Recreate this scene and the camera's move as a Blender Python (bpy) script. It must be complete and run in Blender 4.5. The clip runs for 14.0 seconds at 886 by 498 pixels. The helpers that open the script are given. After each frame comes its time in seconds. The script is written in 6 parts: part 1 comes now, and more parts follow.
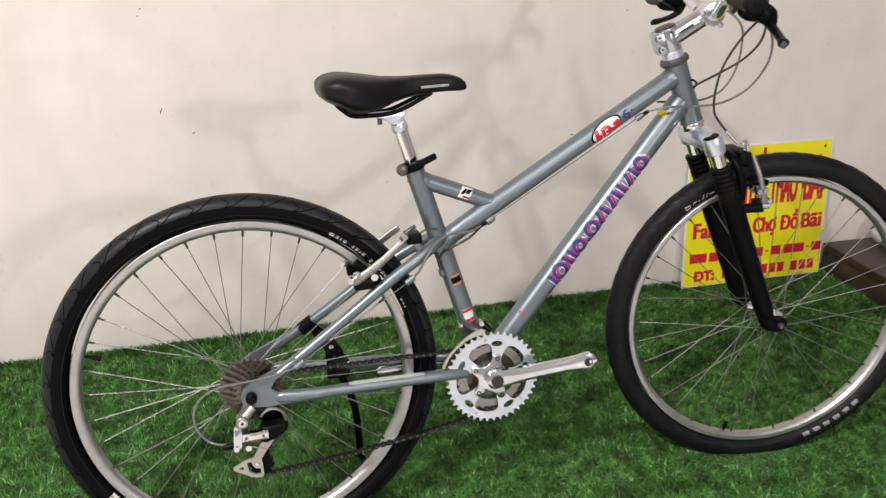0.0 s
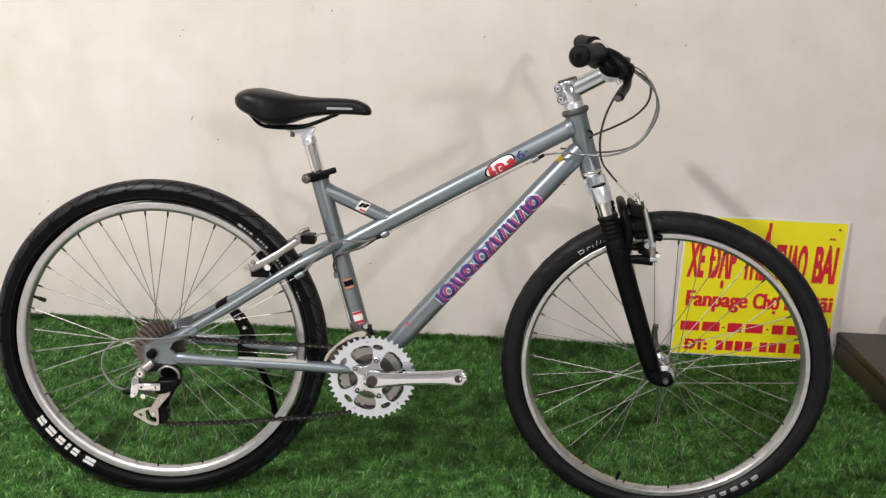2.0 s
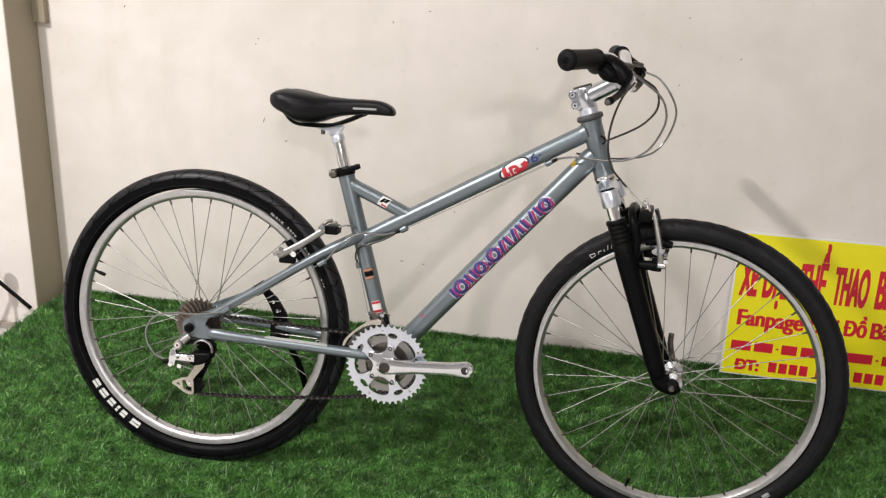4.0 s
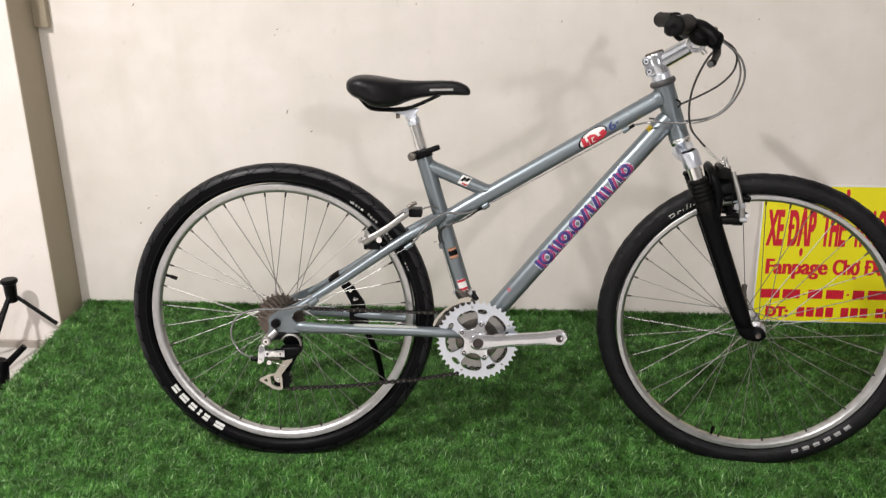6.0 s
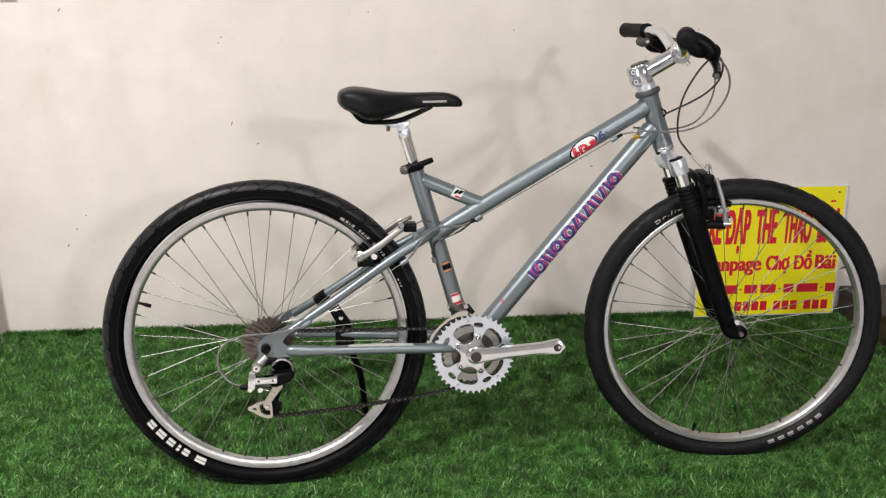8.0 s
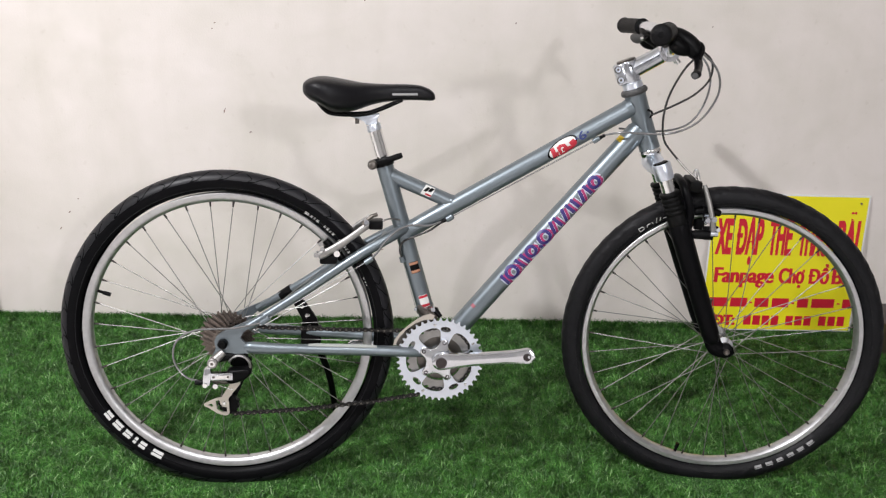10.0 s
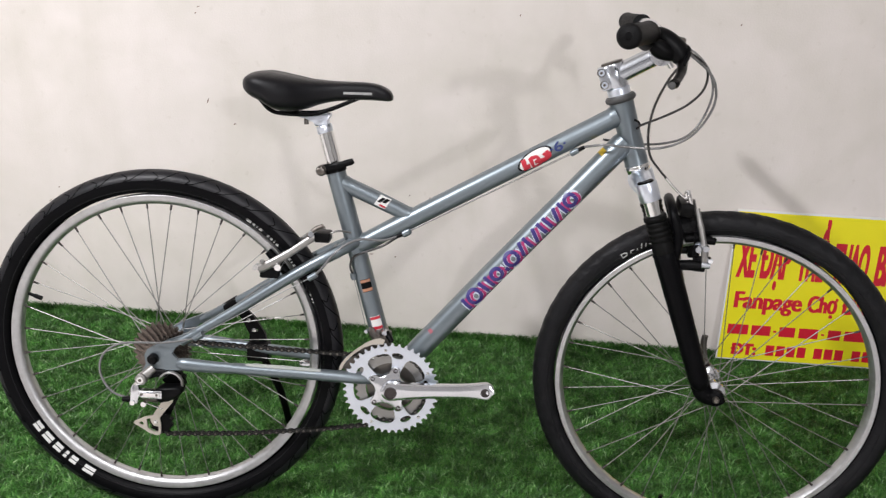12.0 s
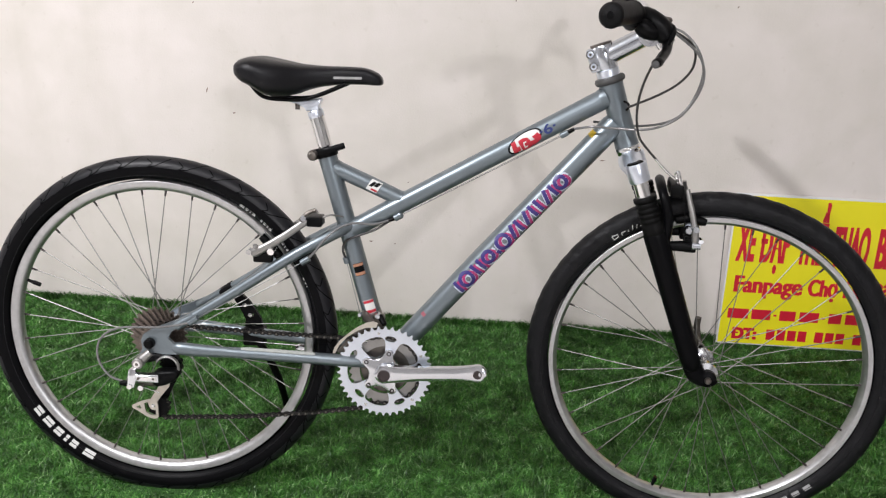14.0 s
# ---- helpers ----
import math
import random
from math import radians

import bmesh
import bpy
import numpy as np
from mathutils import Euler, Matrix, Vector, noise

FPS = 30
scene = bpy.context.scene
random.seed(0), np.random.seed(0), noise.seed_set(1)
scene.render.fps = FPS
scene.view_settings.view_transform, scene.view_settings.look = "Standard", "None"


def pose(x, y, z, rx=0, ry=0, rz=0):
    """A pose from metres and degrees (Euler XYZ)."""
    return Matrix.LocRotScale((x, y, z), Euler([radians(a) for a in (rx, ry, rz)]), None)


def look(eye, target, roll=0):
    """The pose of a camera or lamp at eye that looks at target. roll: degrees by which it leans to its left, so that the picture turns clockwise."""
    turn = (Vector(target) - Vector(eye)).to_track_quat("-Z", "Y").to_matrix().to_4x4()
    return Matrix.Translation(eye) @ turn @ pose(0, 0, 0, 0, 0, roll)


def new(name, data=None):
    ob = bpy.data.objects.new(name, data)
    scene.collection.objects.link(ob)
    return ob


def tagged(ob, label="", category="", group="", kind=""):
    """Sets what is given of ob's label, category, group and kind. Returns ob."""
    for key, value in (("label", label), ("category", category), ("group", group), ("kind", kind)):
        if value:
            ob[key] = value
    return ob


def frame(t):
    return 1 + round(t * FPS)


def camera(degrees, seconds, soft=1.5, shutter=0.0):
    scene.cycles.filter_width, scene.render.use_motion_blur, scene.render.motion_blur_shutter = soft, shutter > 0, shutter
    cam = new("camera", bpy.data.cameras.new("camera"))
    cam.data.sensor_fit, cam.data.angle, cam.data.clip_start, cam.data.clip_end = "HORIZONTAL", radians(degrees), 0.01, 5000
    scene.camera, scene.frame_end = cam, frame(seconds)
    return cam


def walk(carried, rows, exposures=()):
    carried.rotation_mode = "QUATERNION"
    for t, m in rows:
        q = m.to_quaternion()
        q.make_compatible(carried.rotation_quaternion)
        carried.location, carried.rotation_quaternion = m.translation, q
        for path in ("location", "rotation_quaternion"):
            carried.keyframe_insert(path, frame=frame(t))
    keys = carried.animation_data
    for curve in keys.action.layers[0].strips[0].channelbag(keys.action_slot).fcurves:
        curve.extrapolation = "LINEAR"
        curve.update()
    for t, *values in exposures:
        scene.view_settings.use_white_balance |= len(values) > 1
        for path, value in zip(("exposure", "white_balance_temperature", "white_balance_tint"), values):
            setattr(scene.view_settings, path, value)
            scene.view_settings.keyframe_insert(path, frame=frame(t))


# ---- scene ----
cam = camera(56.5, 14.0, soft=1.25, shutter=0.5)
PATH = [
    (0, (0.041, -2.049, 1.077), (0.459, -0.254, 0.3), -0.8),
    (0.5, (0.058, -2.17, 1.084), (0.458, -0.358, 0.338), 1.3),
    (1, (0.24, -2.282, 1.09), (0.46, -0.421, 0.392), 2.3),
    (1.5, (0.388, -2.31, 1.08), (0.553, -0.432, 0.412), 2.3),
    (2, (0.552, -2.277, 1.066), (0.548, -0.388, 0.41), 2.9),
    (2.2, (0.624, -2.286, 1.071), (0.547, -0.404, 0.399), 3.2),
    (4.3, (0.784, -2.341, 1.047), (0.468, -0.466, 0.425), 2.8),
    (4.5, (0.766, -2.333, 1.042), (0.449, -0.461, 0.414), 2.7),
    (5, (0.693, -2.349, 1.042), (0.409, -0.485, 0.375), 1.3),
    (5.5, (0.531, -2.414, 1.04), (0.336, -0.546, 0.352), -1.0),
    (6, (0.457, -2.41, 1.043), (0.328, -0.526, 0.384), -0.3),
    (6.5, (0.398, -2.327, 1.042), (0.333, -0.426, 0.425), -0.1),
    (7, (0.337, -2.324, 1.051), (0.338, -0.421, 0.437), -0.1),
    (7.5, (0.254, -2.352, 1.054), (0.363, -0.458, 0.419), 0.1),
    (8, (0.19, -2.37, 1.054), (0.385, -0.489, 0.403), 0.7),
    (10.5, (0.398, -2.246, 1.045), (0.414, -0.365, 0.363), 2.0),
    (11, (0.424, -2.146, 1.049), (0.383, -0.276, 0.341), 1.9),
    (11.5, (0.485, -2.123, 1.049), (0.417, -0.253, 0.343), 2.0),
    (12, (0.561, -2.122, 1.05), (0.478, -0.251, 0.346), 2.9),
    (12.5, (0.597, -2.127, 1.04), (0.47, -0.265, 0.323), 2.3),
    (13, (0.601, -2.135, 1.041), (0.453, -0.277, 0.315), 1.8),
    (13.5, (0.601, -2.137, 1.044), (0.465, -0.279, 0.318), 1.8),
    (14, (0.601, -2.133, 1.039), (0.487, -0.271, 0.317), 2.1),
]
walk(cam, [(t, look(eye, target, roll)) for t, eye, target, roll in PATH],
     exposures=[(0.0, 0.0, 6650, 12), (0.5, -0.1, 6650, 12), (1.0, -0.18, 6650, 12), (1.5, -0.05, 6650, 12), (6.0, 0.0, 6650, 12), (6.5, -0.03, 6650, 12), (7.0, -0.10, 6650, 12), (7.6, -0.06, 6650, 12), (8.2, -0.06, 6650, 12), (10.3, 0.0, 6300, 13), (14.0, 0.0, 6300, 13)])

# ---- world and lamps ----
world = bpy.data.worlds.new("world")
scene.world = world
world.use_nodes = True
world.node_tree.nodes["Background"].inputs[0].default_value = (0.9, 0.95, 1.0, 1)
world.node_tree.nodes["Background"].inputs[1].default_value = 0.05


def area_lamp(name, eye, target, w, h, power, colour):
    data = bpy.data.lights.new(name, "AREA")
    data.shape, data.size, data.size_y, data.energy, data.color = "RECTANGLE", w, h, power, colour
    ob = new(name, data)
    ob.matrix_world = look(eye, target)
    return ob


LAMP_A = (-1.33, -2.36, 2.85)
LAMP_B = (2.06, -5.7, 2.10)
# unseen fill lamp, added to brighten the middle of the wall
LAMP_FILL = (0.45, -3.1, 2.85)
area_lamp("ceiling_lamp", LAMP_A, (-1.33, -2.36, 0), 0.16, 0.16, 118, (1.0, 0.985, 0.97))
area_lamp("tube_light_wall", LAMP_B, (0.5, -0.7, 0.7), 0.17, 0.17, 44, (1.0, 0.985, 0.97))
area_lamp("added_fill_lamp", LAMP_FILL, (0.50, -3.1, 0), 1.20, 0.16, 33, (1.0, 0.985, 0.97))


# ---- materials ----
def mat(name, colour, rough=0.5, metal=0.0, vary=0.06, scale=30.0, bump=0.0, bump_scale=200.0, coat=0.0, coat_rough=0.17, rough_vary=0.08, spec=0.5, big=0.04, big_scale=3.0):
    m = bpy.data.materials.new(name)
    m.use_nodes = True
    nt = m.node_tree
    b = nt.nodes["Principled BSDF"]
    b.inputs["Metallic"].default_value = metal
    b.inputs["Coat Weight"].default_value = coat
    b.inputs["Coat Roughness"].default_value = coat_rough
    b.inputs["Specular IOR Level"].default_value = spec
    tc = nt.nodes.new("ShaderNodeTexCoord")

    def noise_node(sc, detail=4.0):
        n = nt.nodes.new("ShaderNodeTexNoise")
        n.inputs["Scale"].default_value, n.inputs["Detail"].default_value = sc, detail
        nt.links.new(tc.outputs["Object"], n.inputs["Vector"])
        return n
    n1, n2 = noise_node(scale), noise_node(big_scale)
    total = nt.nodes.new("ShaderNodeMath")
    total.operation = "MULTIPLY_ADD"
    total.inputs[1].default_value, total.inputs[2].default_value = vary * 2, 1 - vary - big
    nt.links.new(n1.outputs["Fac"], total.inputs[0])
    total2 = nt.nodes.new("ShaderNodeMath")
    total2.operation = "MULTIPLY_ADD"
    total2.inputs[1].default_value = big * 2
    nt.links.new(n2.outputs["Fac"], total2.inputs[0])
    nt.links.new(total.outputs[0], total2.inputs[2])
    mul = nt.nodes.new("ShaderNodeVectorMath")
    mul.operation = "SCALE"
    mul.inputs[0].default_value = colour
    nt.links.new(total2.outputs[0], mul.inputs["Scale"])
    nt.links.new(mul.outputs[0], b.inputs["Base Color"])
    r = nt.nodes.new("ShaderNodeMath")
    r.operation = "MULTIPLY_ADD"
    r.inputs[1].default_value, r.inputs[2].default_value = rough_vary * 2, rough - rough_vary
    nt.links.new(n1.outputs["Fac"], r.inputs[0])
    nt.links.new(r.outputs[0], b.inputs["Roughness"])
    if bump:
        n3 = noise_node(bump_scale, 3.0)
        bp = nt.nodes.new("ShaderNodeBump")
        bp.inputs["Strength"].default_value, bp.inputs["Distance"].default_value = bump, 0.002
        nt.links.new(n3.outputs["Fac"], bp.inputs["Height"])
        nt.links.new(bp.outputs["Normal"], b.inputs["Normal"])
    return m


def wall_material():
    """Old emulsion paint: creamy and greyish blotches, faint roller streaks and a fine stipple."""
    m = bpy.data.materials.new("wall_paint")
    m.use_nodes = True
    nt = m.node_tree
    b = nt.nodes["Principled BSDF"]
    b.inputs["Roughness"].default_value = 0.6
    b.inputs["Specular IOR Level"].default_value = 0.3
    tc = nt.nodes.new("ShaderNodeTexCoord")

    def noise_of(scale, detail, stretch=(1, 1, 1), twist=0.0):
        mp = nt.nodes.new("ShaderNodeMapping")
        mp.inputs["Scale"].default_value = stretch
        nt.links.new(tc.outputs["Object"], mp.inputs["Vector"])
        n = nt.nodes.new("ShaderNodeTexNoise")
        n.inputs["Scale"].default_value, n.inputs["Detail"].default_value, n.inputs["Distortion"].default_value = scale, detail, twist
        nt.links.new(mp.outputs[0], n.inputs["Vector"])
        return n.outputs["Fac"]

    def ramp_of(fac, lo, hi, c0, c1):
        r = nt.nodes.new("ShaderNodeValToRGB")
        r.color_ramp.elements[0].position, r.color_ramp.elements[0].color = lo, (*c0, 1)
        r.color_ramp.elements[1].position, r.color_ramp.elements[1].color = hi, (*c1, 1)
        nt.links.new(fac, r.inputs[0])
        return r.outputs[0]

    def times(a, c):
        mx = nt.nodes.new("ShaderNodeMix")
        mx.data_type, mx.blend_type = "RGBA", "MULTIPLY"
        mx.inputs["Factor"].default_value = 1.0
        nt.links.new(a, mx.inputs[6])
        nt.links.new(c, mx.inputs[7])
        return mx.outputs[2]
    col = ramp_of(noise_of(2.6, 5, twist=0.8), 0.36, 0.64, (0.79, 0.74, 0.69), (0.86, 0.80, 0.765))
    col = times(col, ramp_of(noise_of(9, 6, twist=0.5), 0.30, 0.68, (0.945, 0.95, 0.935), (1.0, 1.0, 1.0)))
    col = times(col, ramp_of(noise_of(10, 4, (1, 1, 0.12)), 0.28, 0.5, (0.965, 0.965, 0.955), (1.0, 1.0, 1.0)))
    col = times(col, ramp_of(noise_of(38, 3), 0.24, 0.36, (0.93, 0.925, 0.91), (1.0, 1.0, 1.0)))
    nt.links.new(col, b.inputs["Base Color"])
    bumped = nt.nodes.new("ShaderNodeBump")
    bumped.inputs["Strength"].default_value, bumped.inputs["Distance"].default_value = 0.25, 0.002
    nt.links.new(noise_of(210, 4), bumped.inputs["Height"])
    nt.links.new(bumped.outputs[0], b.inputs["Normal"])
    return m


M_WALL = wall_material()
M_SCUFF = mat("wall_scuff", (0.22, 0.13, 0.10), 0.6, vary=0.3, scale=300)
M_PIER_SIDE = mat("pier_side_beige", (0.37, 0.315, 0.235), 0.6, vary=0.06, scale=18, bump=0.12, bump_scale=240, spec=0.3)
# grey of the unseen walls, set for reflections and bounced fill
M_WALL_UNSEEN = mat("unseen_wall_paint", (0.46, 0.455, 0.45), 0.7, vary=0.1, scale=3)
M_FLOOR = mat("floor_tile", (0.58, 0.555, 0.53), 0.35, vary=0.05, scale=20)
M_CEIL = mat("ceiling_paint", (0.78, 0.775, 0.77), 0.8, vary=0.02)
M_SKIRT = mat("skirting_tile", (0.36, 0.32, 0.28), 0.4, vary=0.06)
M_SLAB = mat("dark_wood", (0.046, 0.037, 0.031), 0.42, vary=0.25, scale=22, bump=0.1, bump_scale=90, big=0.15, big_scale=5)
M_FRAME = mat("frame_paint", (0.185, 0.219, 0.242), 0.38, metal=0.68, vary=0.12, scale=1100, coat=0.34, coat_rough=0.26, rough_vary=0.05, big=0.03, big_scale=9)
M_ALLOY = mat("alloy", (0.78, 0.80, 0.84), 0.15, metal=1.0, vary=0.06, scale=60, rough_vary=0.08, bump=0.10, bump_scale=70)
M_ALLOY_SATIN = mat("alloy_satin", (0.78, 0.83, 0.92), 0.34, metal=0.95, vary=0.08, scale=70, rough_vary=0.08, bump=0.08, bump_scale=160)
M_RIM = mat("rim_alloy", (0.53, 0.532, 0.54), 0.38, metal=0.95, vary=0.20, scale=90, rough_vary=0.14, bump=0.12, bump_scale=170, big=0.16, big_scale=14)
M_STEM = mat("polished_stem", (0.60, 0.63, 0.68), 0.20, metal=1.0, vary=0.12, scale=50, rough_vary=0.08, bump=0.05, bump_scale=90)
M_CHROME = mat("chrome", (0.85, 0.85, 0.85), 0.10, metal=1.0, vary=0.02, rough_vary=0.03)
M_SPOKE = mat("spoke_steel", (0.29, 0.285, 0.275), 0.40, metal=1.0, vary=0.05)
M_STEEL = mat("dark_steel", (0.16, 0.145, 0.13), 0.36, metal=0.9, vary=0.15, scale=150)
M_PALESTEEL = mat("pale_steel", (0.60, 0.56, 0.50), 0.40, metal=0.8, vary=0.12, scale=120, big=0.1, big_scale=30)
M_RUST = mat("rusty_sprocket", (0.185, 0.155, 0.135), 0.34, metal=0.9, vary=0.5, scale=240, bump=0.3, bump_scale=300, big=0.2, big_scale=60)
M_RUBBER = mat("tyre_rubber", (0.0030, 0.0030, 0.0036), 0.40, spec=0.075, vary=0.12, scale=60, bump=0.15, bump_scale=500, big=0.1, big_scale=8)
M_RUBBER2 = mat("worn_tyre_rubber", (0.0070, 0.0070, 0.0082), 0.50, spec=0.20, vary=0.5, scale=55, bump=1.0, bump_scale=85, big=0.4, big_scale=11, rough_vary=0.28)
M_TREAD = mat("tread_rubber", (0.010, 0.010, 0.012), 0.40, spec=0.27, vary=0.25, scale=70, bump=0.2, bump_scale=260, big=0.2, big_scale=11)
M_PINK = mat("decal_pink", (0.33, 0.085, 0.11), 0.45, vary=0.25, scale=200)
M_BLACK = mat("black_plastic", (0.0028, 0.0028, 0.0032), 0.38, spec=0.11, vary=0.1, scale=90)
M_BLACKP = mat("black_fork_paint", (0.0026, 0.0026, 0.0032), 0.38, spec=0.08, vary=0.12, scale=40, bump=0.08, bump_scale=400)
M_SADDLE = mat("saddle_vinyl", (0.0045, 0.0045, 0.006), 0.36, spec=0.27, vary=0.1, scale=60, bump=0.22, bump_scale=900, rough_vary=0.05)
M_GRIP = mat("grip_rubber", (0.0045, 0.0045, 0.005), 0.55, spec=0.15, vary=0.15, scale=200, bump=0.4, bump_scale=700)
M_HEADSET = mat("grey_rubber", (0.06, 0.06, 0.06), 0.5, vary=0.1)
M_BOOT = mat("boot_rubber", (0.004, 0.004, 0.004), 0.45, spec=0.10, vary=0.1)
M_RING = mat("dull_alloy", (0.34, 0.332, 0.32), 0.40, metal=0.9, vary=0.15, scale=90)
M_GROOVE_SHADE = mat("groove_shade_ribbon", (0.0015, 0.0015, 0.0018), 0.9, spec=0.02, vary=0.05)
M_RECESS = mat("dark_recess", (0.035, 0.026, 0.025), 0.5, vary=0.2)
M_WIRE = mat("bare_wire", (0.20, 0.20, 0.20), 0.4, metal=0.6, vary=0.05)
M_CHAIN = mat("oily_chain", (0.012, 0.0115, 0.011), 0.34, metal=0.5, vary=0.2, scale=150)
M_WORN = mat("worn_sticker", (0.36, 0.38, 0.36), 0.4, vary=0.3, scale=120)
M_CABLE = mat("cable_housing", (0.022, 0.020, 0.019), 0.34, vary=0.1, coat=0.25)
M_CABLE_GREY = mat("grey_cable_housing", (0.15, 0.15, 0.15), 0.28, vary=0.06, coat=0.5)
M_YELLOW = mat("sign_yellow", (0.94, 0.85, 0.014), 0.36, vary=0.04, scale=12, big=0.04, big_scale=6)
M_WHITE = mat("white_plastic", (0.80, 0.80, 0.80), 0.42, vary=0.02)
M_RED = mat("sign_red", (0.66, 0.012, 0.036), 0.42, vary=0.10, scale=60)
M_PURPLE = mat("decal_purple", (0.034, 0.024, 0.165), 0.35, vary=0.1, scale=80, coat=0.3)
M_MAGENTA = mat("decal_magenta", (0.38, 0.03, 0.14), 0.35, vary=0.1, scale=80, coat=0.3)
M_PALE = mat("decal_pale_blue", (0.52, 0.58, 0.66), 0.35, vary=0.06, coat=0.3)
M_DRED = mat("decal_red", (0.50, 0.016, 0.036), 0.35, vary=0.06, coat=0.3)
M_BLUE = mat("decal_blue", (0.018, 0.035, 0.16), 0.35, vary=0.06, coat=0.3)
M_DWHITE = mat("decal_white", (0.72, 0.72, 0.70), 0.4, vary=0.05)
M_TWHITE = mat("tyre_lettering", (0.62, 0.62, 0.60), 0.55, vary=0.12, scale=120)
M_TGREY = mat("worn_tyre_lettering", (0.33, 0.33, 0.33), 0.6, vary=0.4, scale=150)
M_ORANGE = mat("sticker_orange", (0.42, 0.20, 0.12), 0.45, vary=0.4, scale=300)
M_DYELLOW = mat("decal_yellow", (0.48, 0.33, 0.02), 0.4, vary=0.08)
M_BACKING = mat("mat_backing", (0.035, 0.10, 0.022), 0.9, vary=0.2)
M_WOODBASE = mat("platform_wood", (0.055, 0.042, 0.032), 0.6, vary=0.2)


def grass_material():
    m = bpy.data.materials.new("artificial_grass")
    m.use_nodes = True
    nt = m.node_tree
    b = nt.nodes["Principled BSDF"]
    geo = nt.nodes.new("ShaderNodeNewGeometry")
    ramp = nt.nodes.new("ShaderNodeValToRGB")
    e = ramp.color_ramp.elements
    e[0].position, e[0].color = 0.0, (0.020, 0.082, 0.0150, 1)
    e[1].position, e[1].color = 1.0, (0.34, 0.50, 0.25, 1)
    for p, c in ((0.35, (0.045, 0.149, 0.0255, 1)), (0.72, (0.085, 0.236, 0.044, 1)), (0.92, (0.146, 0.318, 0.080, 1))):
        x = e.new(p)
        x.color = c
    nt.links.new(geo.outputs["Random Per Island"], ramp.inputs[0])
    tc = nt.nodes.new("ShaderNodeTexCoord")
    n = nt.nodes.new("ShaderNodeTexNoise")
    n.inputs["Scale"].default_value = 24.0
    n.inputs["Detail"].default_value = 5.0
    nt.links.new(tc.outputs["Object"], n.inputs["Vector"])
    mr = nt.nodes.new("ShaderNodeMapRange")
    mr.inputs["From Min"].default_value, mr.inputs["From Max"].default_value = 0.3, 0.7
    mr.inputs["To Min"].default_value, mr.inputs["To Max"].default_value = 0.44, 1.60
    nt.links.new(n.outputs["Fac"], mr.inputs[0])
    mul = nt.nodes.new("ShaderNodeVectorMath")
    mul.operation = "SCALE"
    nt.links.new(ramp.outputs[0], mul.inputs[0])
    nt.links.new(mr.outputs[0], mul.inputs["Scale"])
    nt.links.new(mul.outputs[0], b.inputs["Base Color"])
    b.inputs["Roughness"].default_value = 0.40
    b.inputs["Specular IOR Level"].default_value = 0.36
    tr = nt.nodes.new("ShaderNodeBsdfTranslucent")
    nt.links.new(mul.outputs[0], tr.inputs["Color"])
    mix = nt.nodes.new("ShaderNodeMixShader")
    mix.inputs[0].default_value = 0.14
    nt.links.new(b.outputs[0], mix.inputs[1])
    nt.links.new(tr.outputs[0], mix.inputs[2])
    nt.links.new(mix.outputs[0], nt.nodes["Material Output"].inputs["Surface"])
    return m


M_GRASS = grass_material()


# ---- mesh helpers ----
def finish(bm, name, material, sharp=38):
    bmesh.ops.recalc_face_normals(bm, faces=bm.faces)
    me = bpy.data.meshes.new(name)
    for f in bm.faces:
        f.smooth = True
    bm.to_mesh(me)
    bm.free()
    me.set_sharp_from_angle(angle=radians(sharp))
    me.materials.append(material)
    return me


def part(name, bm, material, parent=None, label="", sharp=38):
    """Links a bmesh as one mesh object under a thing or under a part."""
    ob = new(name, finish(bm, name, material, sharp) if isinstance(bm, bmesh.types.BMesh) else bm)
    if parent is not None:
        ob.parent = parent
    return tagged(ob, label)


def thing(name, m, label, category, group=""):
    ob = new(name)
    ob.empty_display_size = 0.05
    ob.matrix_world = m
    return tagged(ob, label, category, group)


def box(bm, lo, hi, bevel=0.0):
    lo, hi = Vector(lo), Vector(hi)
    r = bmesh.ops.create_cube(bm, size=1.0, matrix=Matrix.Translation((lo + hi) / 2) @ Matrix.Diagonal((*(hi - lo), 1)))
    if bevel:
        es = list({e for v in r["verts"] for e in v.link_edges})
        bmesh.ops.bevel(bm, geom=es, offset=bevel, segments=2, profile=0.5, affect="EDGES")
    return bm


def catmull(pts, steps=6):
    p = [Vector(q) for q in pts]
    p = [p[0] * 2 - p[1]] + p + [p[-1] * 2 - p[-2]]
    out = []
    for i in range(1, len(p) - 2):
        a, b, c, d = p[i - 1:i + 3]
        for k in range(steps):
            t = k / steps
            out.append(0.5 * ((2 * b) + (c - a) * t + (2 * a - 5 * b + 4 * c - d) * t * t + (3 * b - a - 3 * c + d) * t ** 3))
    out.append(p[-2])
    return out


